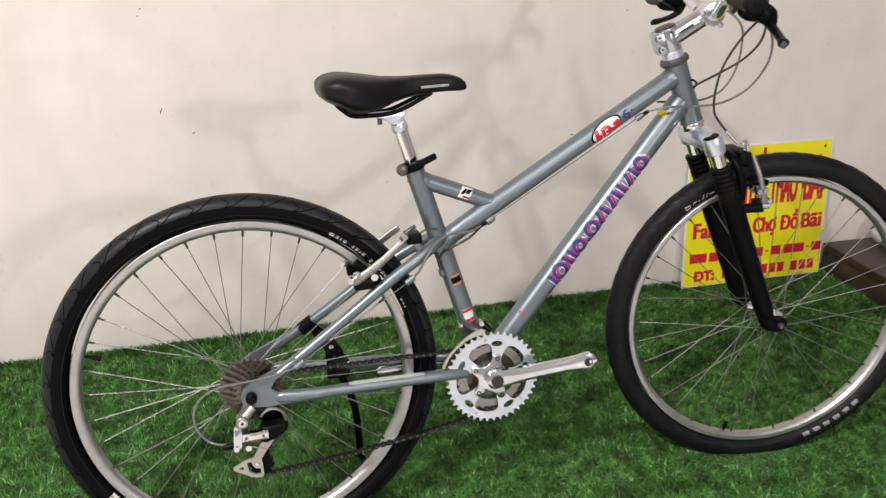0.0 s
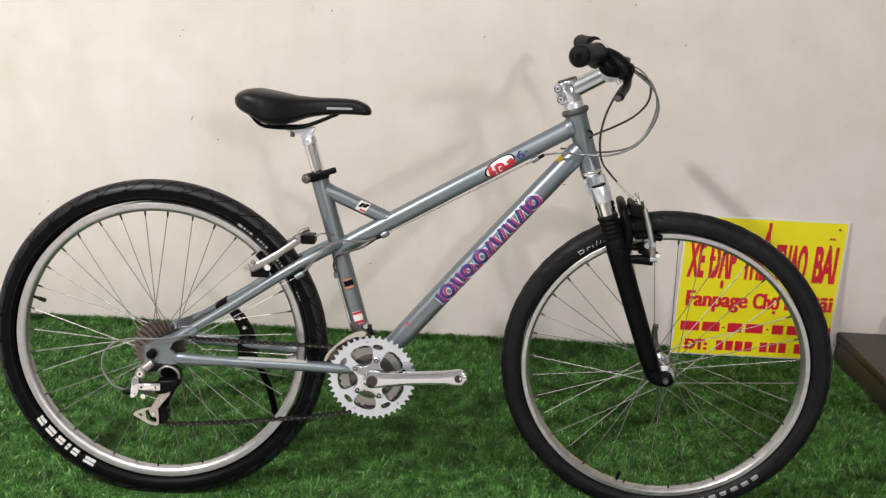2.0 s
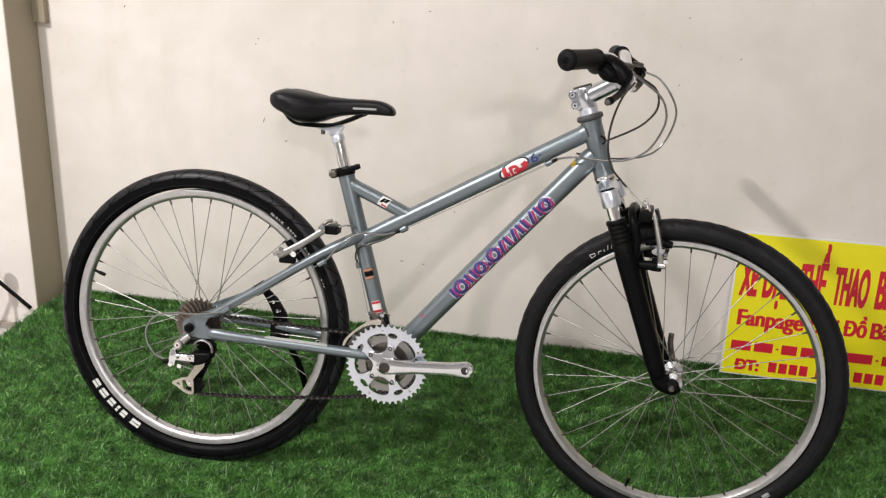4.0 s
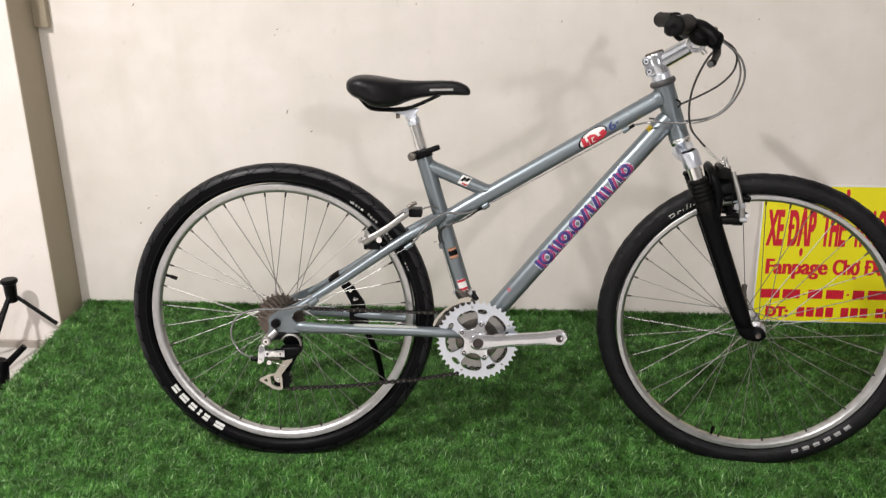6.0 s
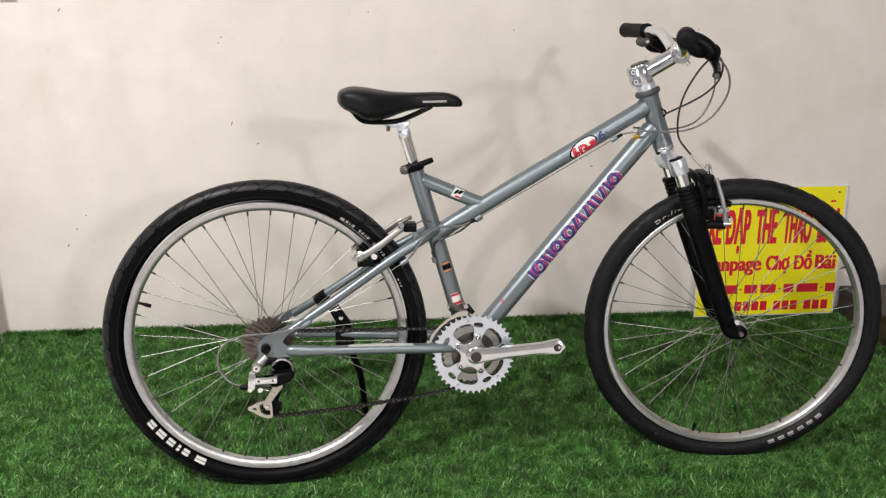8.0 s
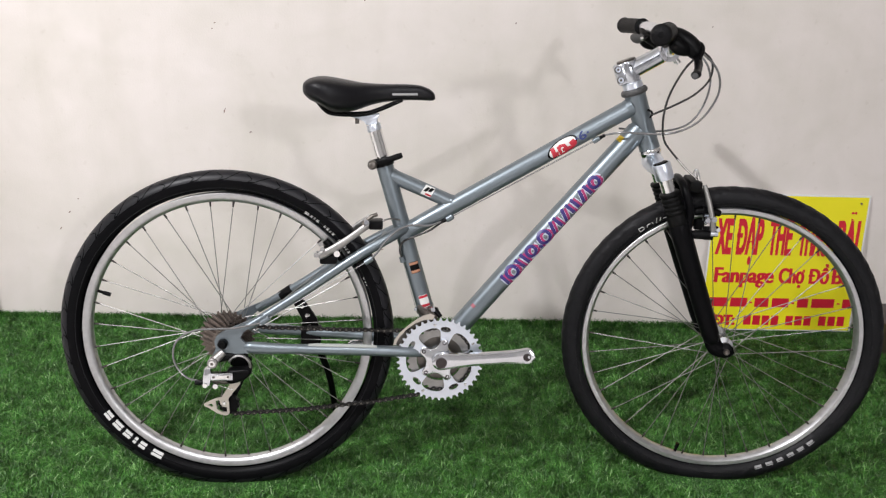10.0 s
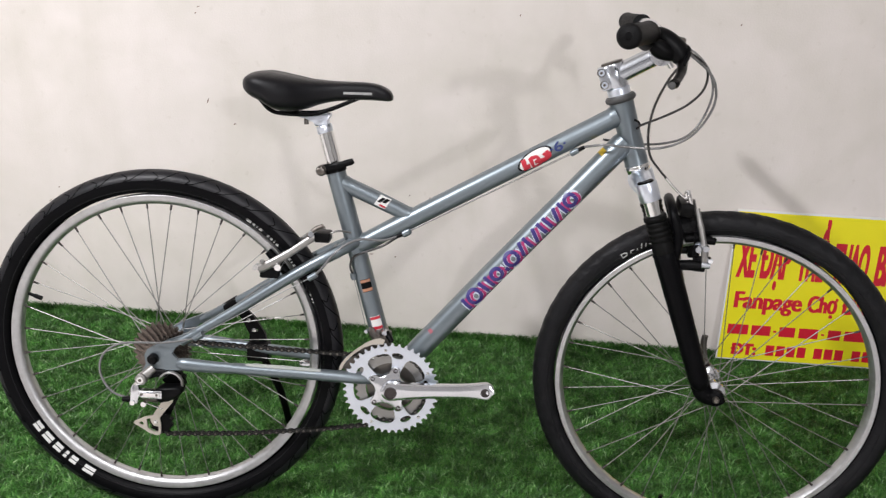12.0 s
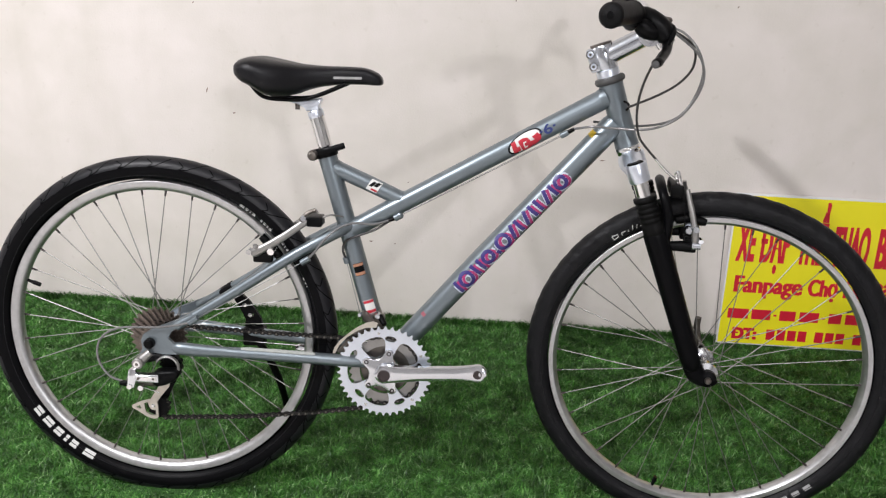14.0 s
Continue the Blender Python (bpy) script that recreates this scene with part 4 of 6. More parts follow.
def wheel(name, m, rear, turn):
    hub = bp(name, hub_mesh(rear), M_ALLOY_SATIN if rear else M_ALLOY, None, "spoked wheel with silver rim and black tyre", m)
    inv = SHIFT @ m
    me = tyre_mesh(R_BIG[rear], R_TUBE, 0.0 if rear else 0.0004)
    me.materials.append(M_RUBBER if rear else M_RUBBER2)
    me.transform(inv)
    tyre = part("tyre", me, None, hub, "black slick tyre with swept grooves" if rear else "worn black tyre with smooth tread")
    if rear:
        bp("tread", lathe(BM(), [(R_BIG[rear] + (R_TUBE + o) * math.cos(p), (R_TUBE + o) * math.sin(p)) for o, ps in ((0.0003, np.linspace(-1.36, 1.36, 25)), (-0.002, np.linspace(1.36, -1.36, 9))) for p in ps], 260, closed=True), M_TREAD, hub, "grooved black tread", m)
        for sd in (-1, 1):
            bm = BM()
            # hooked grooves: angle from the crown, metres along the tread
            hook = [(0.62, -0.012), (1.02, 0.0), (1.12, -0.001), (1.38, -0.008), (1.26, 0.006), (0.80, 0.023), (0.30, 0.036), (0.04, 0.046)]
            for (p0, u0), (p1, u1) in zip(hook, hook[1:]):
                tu, tv = u1 - u0, (p1 - p0) * R_TUBE
                ln = math.hypot(tu, tv)
                row0 = None
                for k in range(4):
                    f = k / 3
                    row = []
                    for e in (-1, 1):
                        p = p0 + (p1 - p0) * f + e * 0.0008 * (tu / ln) / R_TUBE
                        th = -(u0 + tu * f - e * 0.0008 * (tv / ln)) / 0.333
                        rad = R_BIG[rear] + (R_TUBE + 0.0006) * math.cos(p)
                        row.append(bm.verts.new((rad * math.cos(th), sd * (R_TUBE + 0.0006) * math.sin(p), rad * math.sin(th))))
                    if row0:
                        bm.faces.new((row0[0], row0[1], row[1], row[0]))
                    row0 = row
            # grooves aren't cut: raised matte black ribbons carry their shade
            gm = finish(bm, "groove_shade_ribbon", M_GROOVE_SHADE)
            for k in range(36):
                ob = part("groove_shade_ribbon", gm, None, hub)
                ob.matrix_local = inv @ Matrix.Rotation(radians(10 * (k + (0.5 if sd > 0 else 0))), 4, "Y")
    c = (0.3005 - R_BIG[rear]) / R_TUBE
    for sd in (-1, 1):
        yy = sd * R_TUBE * math.sqrt(1 - c * c)
        bp("bead_line", lathe(BM(), [(0.3005 + 0.0009 * math.cos(a), yy + 0.0009 * math.sin(a)) for a in (0, 1.05, 2.1, 3.14, 4.2, 5.25)], 160, closed=True), M_RUBBER2, hub, "", m)
    bp("rim", rim_mesh(0.2892 if rear else 0.2860), M_RIM, hub, "brushed silver rim", m)
    fl = 0.0195
    kinds = {}
    for k in range(36):
        rim_a = radians(10 * k + turn)
        side = -1 if k % 2 == 0 else 1
        lead = 1 if (k // 2) % 2 == 0 else -1
        y = side * (0.034 if not rear else (0.028 if side > 0 else 0.019))
        key = (side, lead)
        if key not in kinds:
            bm = BM()
            a = radians(68 * lead)
            p0 = Vector((fl * math.cos(a), y + 0.002 * side * lead, fl * math.sin(a)))
            p1 = Vector((0.2725, side * 0.003, 0))
            sweep(bm, [p0, p0.lerp(p1, 0.5), p1], 0.00088, 6)
            nm = BM()
            d = (p1 - p0).normalized()
            sweep(nm, [p1 - d * 0.011, p1 - d * 0.003, p1 + d * 0.002], [0.0017, 0.0021, 0.0024], 8)
            kinds[key] = (finish(bm, "spoke", M_SPOKE), finish(nm, "nipple", M_RECESS))
        rot = inv @ Matrix.Rotation(-rim_a, 4, "Y")
        for nm, me2 in zip(("spoke", "nipple"), kinds[key]):
            ob = part(nm, me2, None, hub)
            ob.matrix_local = rot
    return hub, tyre


W_REAR = pose(0, 0, 0)
rear, rear_tyre = wheel("rear_wheel", W_REAR, True, 6.5)
AX_F = V(1.018, -0.008)
W_FRONT = STEER @ Matrix.Translation(AX_F)
front, front_tyre = wheel("front_wheel", W_FRONT, False, 19.2)


def valve(m, angle, parent, material, ln=0.026):
    a = radians(angle)
    d = Vector((math.cos(a), 0, math.sin(a)))
    bp("valve", sweep(BM(), [d * 0.272, d * (0.272 - ln * 0.45), d * (0.272 - ln * 0.46), d * (0.272 - ln)], [0.003, 0.003, 0.0042, 0.0040], 12), material, parent, "black capped tyre valve", m)


valve(W_REAR, 161.5, rear, M_BLACK)
valve(W_FRONT, 256, front, M_BLACK, 0.020)
# sidewall writing as bars
tyre_bars([(213.4, 216.8), (218.4, 222.4), (223.9, 227.2), (228.7, 230.0), (231.4, 234.2), (237.2, 241.6)], (0.2950, 0.3060), True, M_TWHITE, rear, "white sidewall mark", W_REAR)
tyre_bars([(34, 34.8), (35.5, 36.3), (37, 37.4), (38.1, 38.9), (39.6, 40.5), (41.2, 42), (44.5, 45.5), (46.2, 46.6), (47.3, 48.2), (48.9, 49.6), (52, 53.2), (53.9, 54.3), (55, 55.9), (56.6, 58.4)], (0.2965, 0.3020), True, M_TWHITE, rear, "small white sidewall mark", W_REAR)
tyre_bars([(20.9, 21.4), (22.2, 22.7), (23.6, 24.5)], (0.2972, 0.3004), True, M_TWHITE, rear, "tiny white sidewall mark", W_REAR)
tyre_bars([(290, 292.8), (294.6, 297.4), (299.2, 301.8), (303.8, 306.6), (308.4, 311.2), (313, 315.8)], (0.2955, 0.3025), False, M_TGREY, front, "worn grey sidewall mark", W_FRONT)
for k, (a0, r0, a1, r1) in enumerate(((121, 0.306, 121, 0.314), (121, 0.314, 119.3, 0.312), (119.3, 0.312, 119.5, 0.307), (119.5, 0.307, 121, 0.306), (118.3, 0.306, 118.0, 0.311), (118.0, 0.311, 116.9, 0.3105), (116.2, 0.306, 116.0, 0.3105), (114.9, 0.306, 114.2, 0.315), (113.6, 0.306, 113, 0.313), (112.4, 0.308, 111, 0.308))):
    bm, p = BM(), []
    for f in (0, 0.5, 1):
        a, r = radians(117 + (a0 + (a1 - a0) * f - 111) * 1.16), r0 + (r1 - r0) * f - 0.0095
        c = (r - R_BIG[False]) / R_TUBE
        p.append(Vector((r * math.cos(a), -R_TUBE * math.sqrt(1 - c * c) - 0.0004, r * math.sin(a))))
    sweep(bm, p, 0.0008, 5)
    bp("sidewall_mark", bm, M_TWHITE, front, "thin white stroke", W_FRONT)

# ---- fork, headset, stem, bar ----
LEG_T, LEG_B = V(0.8455, 0.392), V(0.9895, 0.012)
LW = 0.057


def leg(f, w):
    p = LEG_T.lerp(LEG_B, f)
    return Vector((p.x, -w, p.z))


bm = BM()
sweep(bm, [HEAD_B + HEAD_AXIS * 0.003, HEAD_B + HEAD_AXIS * 0.0005, HEAD_B - HEAD_AXIS * 0.003, HEAD_B - HEAD_AXIS * 0.005, HEAD_B - HEAD_AXIS * 0.010], [0.0216, 0.0234, 0.0234, 0.0215, 0.0205], 32)
bp("lower_headset_cup", bm, M_CHROME, None, "", STEER)
bm = BM()
CROWN = Vector((0.847, 0, 0.3655))
sweep(bm, [CROWN + Vector((0.010, LW * 0.95, -0.008)), CROWN + Vector((0.006, 0.042, -0.005)), CROWN + Vector((0.001, 0.026, -0.001)), CROWN + Vector((0, 0.010, 0)), CROWN + Vector((0, -0.010, 0)), CROWN + Vector((0.001, -0.026, -0.001)), CROWN + Vector((0.006, -0.042, -0.005)), CROWN + Vector((0.010, -LW * 0.95, -0.008))], [0.015, 0.0175, 0.0195, 0.0205, 0.0205, 0.0195, 0.0175, 0.015], 28)
fork = bp("fork", bm, M_ALLOY_SATIN, None, "suspension fork with silver crown and black legs", STEER)
for w in (LW, -LW):
    bp("crown_socket", sweep(BM(), [leg(0.056, w), leg(0.064, w), leg(0.128, w), leg(0.136, w)], [0.0172, 0.0185, 0.0182, 0.0172], 28), M_ALLOY_SATIN, fork, "", STEER)
    bp("cap", sweep(BM(), [leg(0.050, w), leg(0.054, w), leg(0.058, w)], [0.0120, 0.0140, 0.0150], 22), M_BLACK, fork, "", STEER)
    bp("stanchion", sweep(BM(), [leg(0.12, w), leg(0.26, w)], 0.0130, 26), M_CHROME, fork, "chrome fork stanchion", STEER)
    pts, rad = [], []
    # five ribs at the top, a plain sleeve below
    for f, r in ((0.200, 0.0150), (0.203, 0.0196), (0.213, 0.0202), (0.222, 0.0196), (0.226, 0.0172)):
        pts.append(leg(f, w))
        rad.append(r)
    for k in range(4):
        for f, r in ((0.004, 0.0186), (0.011, 0.0194), (0.018, 0.0186), (0.022, 0.0172)):
            pts.append(leg(0.226 + 0.0225 * k + f, w))
            rad.append(r)
    for f, r in ((0.322, 0.0188), (0.350, 0.0192), (0.368, 0.0196), (0.372, 0.0180)):
        pts.append(leg(f, w))
        rad.append(r)
    bp("boot", sweep(BM(), pts, rad, 26), M_BOOT, fork, "black ribbed rubber boot", STEER, sharp=80)
    pts = [leg(0.362, w), leg(0.370, w), leg(0.39, w), leg(0.5, w), leg(0.8, w), leg(0.95, w), leg(0.99, w), leg(1.01, w)]
    bp("lower_leg", sweep(BM(), pts, [0.0185, 0.0202, 0.0205, 0.0200, 0.0185, 0.0180, 0.0165, 0.012], 26), M_BLACKP, fork, "black fork leg", STEER)
    pts = [leg(0.93, w), Vector((0.993, -w, 0.004)), Vector((1.004, -w * 0.98, -0.007)), Vector((1.020, -w * 0.97, -0.009)), Vector((1.031, -w * 0.97, -0.003))]
    bp("fork_dropout", sweep(BM(), catmull(pts, 3), [0.0165, 0.0165, 0.0165, 0.0165, 0.0165, 0.0165, 0.0162, 0.016, 0.016, 0.0155, 0.0150, 0.014, 0.011], 16, squash=0.55), M_BLACKP, fork, "", STEER)
    bp("dropout_eye", lathe(BM(), [(0, -0.0075), (0.011, -0.0072), (0.0155, -0.0045), (0.0158, 0.0), (0.0155, 0.0045), (0.011, 0.0072), (0, 0.0075)], 26, centre=(1.018, -w * 0.97, -0.008)), M_BLACKP, fork, "", STEER)
    bp("axle_nut", lathe(BM(), [(0, -0.006), (0.0042, -0.006), (0.0062, -0.003), (0.0062, 0.006)], 14, centre=(1.018, -w - math.copysign(0.008, w), -0.008)), M_STEEL, fork, "", STEER)
arch = catmull([leg(0.40, LW) + Vector((0.014, 0, 0)), Vector((0.919, -LW, 0.280)), Vector((0.909, -LW * 0.95, 0.312)), Vector((0.903, -0.030, 0.330)), Vector((0.903, 0.030, 0.330)), Vector((0.909, LW * 0.95, 0.312)), Vector((0.919, LW, 0.280)), leg(0.40, -LW) + Vector((0.014, 0, 0))], 6)
bp("brake_arch", sweep(BM(), arch, 0.0084, 14), M_BLACKP, fork, "black brake arch", STEER)
bp("quick_release", sweep(BM(), catmull([Vector((1.018, 0.062, -0.008)), Vector((1.012, 0.070, 0.012)), Vector((1.006, 0.068, 0.040)), Vector((1.006, 0.064, 0.062))], 5), [0.007] * 6 + [0.0065] * 5 + [0.006] * 5, 10, squash=0.7), M_STEEL, fork, "dark quick-release lever", STEER)
# front brake
for sd in (1, -1):
    w = sd
    br = bp("brake_arm", sweep(BM(), catmull([Vector((0.968, -0.048 * w, 0.232)), Vector((0.966, -0.051 * w, 0.256)), Vector((0.958, -0.047 * w, 0.288)), Vector((0.951, -0.041 * w, 0.312)), Vector((0.946, -0.036 * w, 0.328))], 4), [0.0062] * 5 + [0.0052] * 6 + [0.0044] * 6, 12, squash=0.75), M_RING, fork, "dull silver brake arm", STEER)
    bp("brake_boss", sweep(BM(), [Vector((0.921, -0.050 * w, 0.230)), Vector((0.946, -0.052 * w, 0.232)), Vector((0.962, -0.052 * w, 0.232))], [0.008, 0.0095, 0.0085], 16), M_BLACK, fork, "", STEER)
    bp("brake_pad", sweep(BM(), catmull([Vector((0.934, -0.021 * w, 0.270)), Vector((0.958, -0.020 * w, 0.274)), Vector((0.986, -0.021 * w, 0.269))], 3), [0.007, 0.008, 0.008, 0.008, 0.008, 0.008, 0.006], 10), M_BLACK, fork, "black brake pad", STEER)
    bp("pad_bolt", sweep(BM(), [Vector((0.954, -0.02 * w, 0.262)), Vector((0.954, -0.056 * w, 0.262)), Vector((0.954, -0.060 * w, 0.262))], [0.004, 0.0068, 0.005], 12), M_STEM, fork, "", STEER)
    bp("pad_washer", sweep(BM(), [Vector((0.958, -0.034 * w, 0.261)), Vector((0.957, -0.044 * w, 0.261))], [0.0092, 0.0092], 14), M_ALLOY_SATIN, fork, "", STEER)
    bp("arm_bolt", sweep(BM(), [Vector((0.964, -0.050 * w, 0.234)), Vector((0.978, -0.052 * w, 0.234))], [0.0072, 0.0055], 12), M_STEM, fork, "", STEER)
    bp("arm_nut", sweep(BM(), [Vector((0.967, -0.048 * w, 0.264)), Vector((0.967, -0.058 * w, 0.264))], [0.0062, 0.0055], 8), M_STEM, fork, "", STEER)
    bp("arm_nut", sweep(BM(), [Vector((0.976, -0.046 * w, 0.244)), Vector((0.977, -0.056 * w, 0.243))], [0.0050, 0.0045], 8), M_ALLOY, fork, "", STEER)
    bp("arm_block", box(BM(), (0.950, min(-0.034 * w, -0.050 * w), 0.220), (0.971, max(-0.034 * w, -0.050 * w), 0.246), 0.003), M_BLACK, fork, "", STEER)
    bp("return_spring", sweep(BM(), catmull([Vector((0.948, -0.056 * w, 0.236)), Vector((0.946, -0.056 * w, 0.274)), Vector((0.944, -0.050 * w, 0.300))], 4), 0.0011, 6), M_BLACK, fork, "", STEER)
bp("brake_bridge", box(BM(), (0.917, -0.045, 0.313), (0.941, 0.036, 0.336), 0.005), M_BOOT, fork, "black rubber cable boot", STEER)
bp("noodle_clip", sweep(BM(), catmull([Vector((0.936, -0.036, 0.330)), Vector((0.932, -0.040, 0.344)), Vector((0.928, -0.037, 0.357)), Vector((0.925, -0.033, 0.352)), Vector((0.930, -0.032, 0.336))], 4), 0.0032, 8), M_CHROME, fork, "", STEER)

# headset and stem
bm = BM()
sweep(bm, [HEAD_T + HEAD_AXIS * h for h in (-0.0005, 0.001, 0.004, 0.0075, 0.011, 0.0125)], [0.0215, 0.0245, 0.0263, 0.0263, 0.0245, 0.0205], 36)
bp("headset", bm, M_HEADSET, None, "dark headset ring", STEER)
stem_low = HEAD_T + HEAD_AXIS * 0.0115
bm = BM()
sweep(bm, [stem_low + HEAD_AXIS * h for h in (0.013, 0.015, 0.052, 0.0545)], [0.0178, 0.0190, 0.0190, 0.0178], 32)
CLAMP = V(0.858, 0.581)
mid = stem_low + HEAD_AXIS * 0.034
sweep(bm, [mid, mid.lerp(CLAMP, 0.2), mid.lerp(CLAMP, 0.8), CLAMP], [0.0175, 0.0172, 0.0165, 0.0165], 26)
stem = bp("stem", bm, M_STEM, None, "polished silver handlebar stem", STEER)
bp("spacer", sweep(BM(), [stem_low + HEAD_AXIS * h for h in (0.0, 0.001, 0.012, 0.013)], [0.0185, 0.0196, 0.0196, 0.0188], 32), M_ALLOY_SATIN, stem, "pale silver headset spacer", STEER)
back = Vector((-HEAD_AXIS.z, 0, HEAD_AXIS.x))
bm = BM()
box(bm, (-0.010, -0.0165, 0.014), (0.012, 0.0165, 0.0545), 0.004)
rotm = Matrix((( -back.x, 0, HEAD_AXIS.x, 0), (0, 1, 0, 0), (-back.z, 0, HEAD_AXIS.z, 0), (0, 0, 0, 1)))
bmesh.ops.transform(bm, matrix=Matrix.Translation(stem_low + back * 0.0165) @ rotm, verts=bm.verts)
bp("steerer_clamp", bm, M_STEM, stem, "", STEER)
for hgt in (0.0245, 0.0455):
    c = stem_low + back * 0.0205 + HEAD_AXIS * hgt
    bp("clamp_bolt", lathe(BM(), [(0, -0.0185), (0.0028, -0.0185), (0.0030, -0.0215), (0.0048, -0.0215), (0.0052, -0.015)], 16, centre=c), M_ALLOY_SATIN, stem, "", STEER)
    bp("bolt_socket", lathe(BM(), [(0, -0.0189), (0.0026, -0.0189), (0.0026, -0.0184)], 6, centre=c), M_STEEL, stem, "", STEER)
    bp("bolt_recess", lathe(BM(), [(0.0053, -0.0155), (0.0072, -0.0172), (0.0074, -0.0160)], 20, centre=c), M_STEEL, stem, "", STEER)
bp("top_cap", sweep(BM(), [stem_low + HEAD_AXIS * h for h in (0.0545, 0.055, 0.0575, 0.0585)], [0.0168, 0.0186, 0.0186, 0.0175], 28), M_STEEL, stem, "dark top cap", STEER)
bp("bar_clamp", lathe(BM(), [(0.0135, -0.024), (0.0195, -0.0235), (0.0205, -0.020), (0.0205, 0.020), (0.0195, 0.0235), (0.0135, 0.024)], 28, centre=CLAMP), M_ALLOY, stem, "", STEER)
for w in (-0.013, 0.013):
    bp("clamp_bolt", sweep(BM(), [CLAMP + Vector((0.012, w, -0.012)), CLAMP + Vector((0.020, w, -0.022))], 0.0048, 12), M_CHROME, stem, "", STEER)

# handlebar: swept back and a little up at the ends
BARS = [V(0.858, 0.581, 0.0), V(0.858, 0.582, 0.034), V(0.856, 0.588, 0.050), V(0.850, 0.605, 0.080), V(0.845, 0.615, 0.100), V(0.841, 0.621, 0.125), V(0.798, 0.620, 0.315)]


def bar_at(w, sd):
    for a, b in zip(BARS, BARS[1:]):
        if -a.y <= w <= -b.y:
            f = (w + a.y) / (a.y - b.y)
            p = a.lerp(b, f)
            break
    else:
        p = BARS[-1]
    # the bar sits a little turned and tipped in its clamp
    return Vector((p.x - 0.026 * w * sd, p.y * sd, p.z - 0.023 * w * sd))


bpts = [bar_at(w, -1) for w in (0.308, 0.22, 0.15, 0.12, 0.10, 0.09, 0.08, 0.065, 0.05, 0.034)] + [bar_at(w, 1) for w in (0.0, 0.034, 0.05, 0.065, 0.08, 0.09, 0.10, 0.12, 0.15, 0.22, 0.308)]
bar = bp("handlebar", sweep(BM(), bpts, 0.0113, 22), M_ALLOY, None, "silver handlebar with black grips", STEER)
for sd in (1, -1):
    bm = BM()
    pts, rad = [], []
    for k in range(25):
        w = 0.190 + 0.124 * k / 24
        pts.append(bar_at(w, sd))
        rad.append(0.0158 if k % 2 else 0.0164)
    rad[0], rad[-1], rad[-2] = 0.0175, 0.0130, 0.0175
    sweep(bm, pts, rad, 22)
    bp("grip", bm, M_GRIP, bar, "black rubber grip", STEER, sharp=70)
    bp("grip_plug", lathe(BM(), [(0, -0.0012), (0.0045, -0.0010), (0.0055, 0.0004)], 14), M_BLACK, bar, "", STEER @ Matrix.Translation(bar_at(0.3145, sd)) @ pose(0, 0, 0, 0, 0, 0 if sd > 0 else 180))
    # shifter pod and the lever mount under it
    bm = BM()
    q0, q1 = bar_at(0.138, sd) + Vector((0.003, 0, -0.005)), bar_at(0.182, sd) + Vector((0.003, 0, -0.005))
    sweep(bm, [q0, q0.lerp(q1, 0.12), q0.lerp(q1, 0.5), q0.lerp(q1, 0.92), q1], [0.0115, 0.0135, 0.0145, 0.0140, 0.0120], 22)
    w = lambda x, z, y: Vector((x, -y * sd, z))
    sweep(bm, catmull([w(0.836, 0.612, 0.158), w(0.852, 0.604, 0.166), w(0.868, 0.592, 0.174), w(0.876, 0.578, 0.182)], 4), [0.015, 0.016, 0.0165, 0.017, 0.017, 0.017, 0.0168, 0.0165, 0.016, 0.015, 0.014, 0.0125, 0.009], 18)
    sweep(bm, catmull([w(0.832, 0.600, 0.180), w(0.846, 0.592, 0.180), w(0.864, 0.586, 0.176)], 4), [0.010, 0.012, 0.013, 0.0135, 0.0135, 0.013, 0.012, 0.011, 0.009], 16)
    pod = bp("shifter", bm, M_BLACK, bar, "black gear shifter and brake lever mount", STEER)
    bp("brake_lever", sweep(BM(), catmull([w(0.872, 0.588, 0.160), w(0.876, 0.575, 0.185), w(0.873, 0.564, 0.215), w(0.866, 0.556, 0.246), w(0.858, 0.550, 0.273)], 5), [0.0085] * 6 + [0.0074] * 5 + [0.0068] * 6 + [0.0072, 0.0080, 0.0086, 0.0062], 14, squash=0.8), M_BLACK, bar, "black brake lever", STEER)
    bp("lever_tip", lathe(BM(), [(0, -0.0016), (0.0045, -0.0008), (0.0056, 0.001)], 14, centre=w(0.8575, 0.5495, 0.2745)), M_HEADSET, bar, "worn grey lever tip", STEER)
    bp("finger_lever", sweep(BM(), catmull([w(0.868, 0.602, 0.160), w(0.883, 0.593, 0.182), w(0.877, 0.573, 0.204)], 4), [0.006] * 4 + [0.005] * 3 + [0.004, 0.003], 10, squash=0.6), M_BLACK, bar, "", STEER)
    bp("shift_lever", sweep(BM(), catmull([w(0.834, 0.604, 0.158), w(0.822, 0.600, 0.172), w(0.810, 0.602, 0.190)], 4), [0.006, 0.0068, 0.0078, 0.0092, 0.0104, 0.0108, 0.0104, 0.0090, 0.006], 12, squash=0.5), M_HEADSET, bar, "dark thumb lever", STEER)
    bp("lever_bolt", sweep(BM(), [w(0.832, 0.602, 0.160), w(0.826, 0.600, 0.162)], [0.0045, 0.004], 12), M_CHROME, bar, "", STEER)
    bp("cable_exit", sweep(BM(), [w(0.862, 0.608, 0.146), w(0.880, 0.606, 0.122)], [0.0062, 0.0048], 12), M_STEEL, bar, "", STEER)

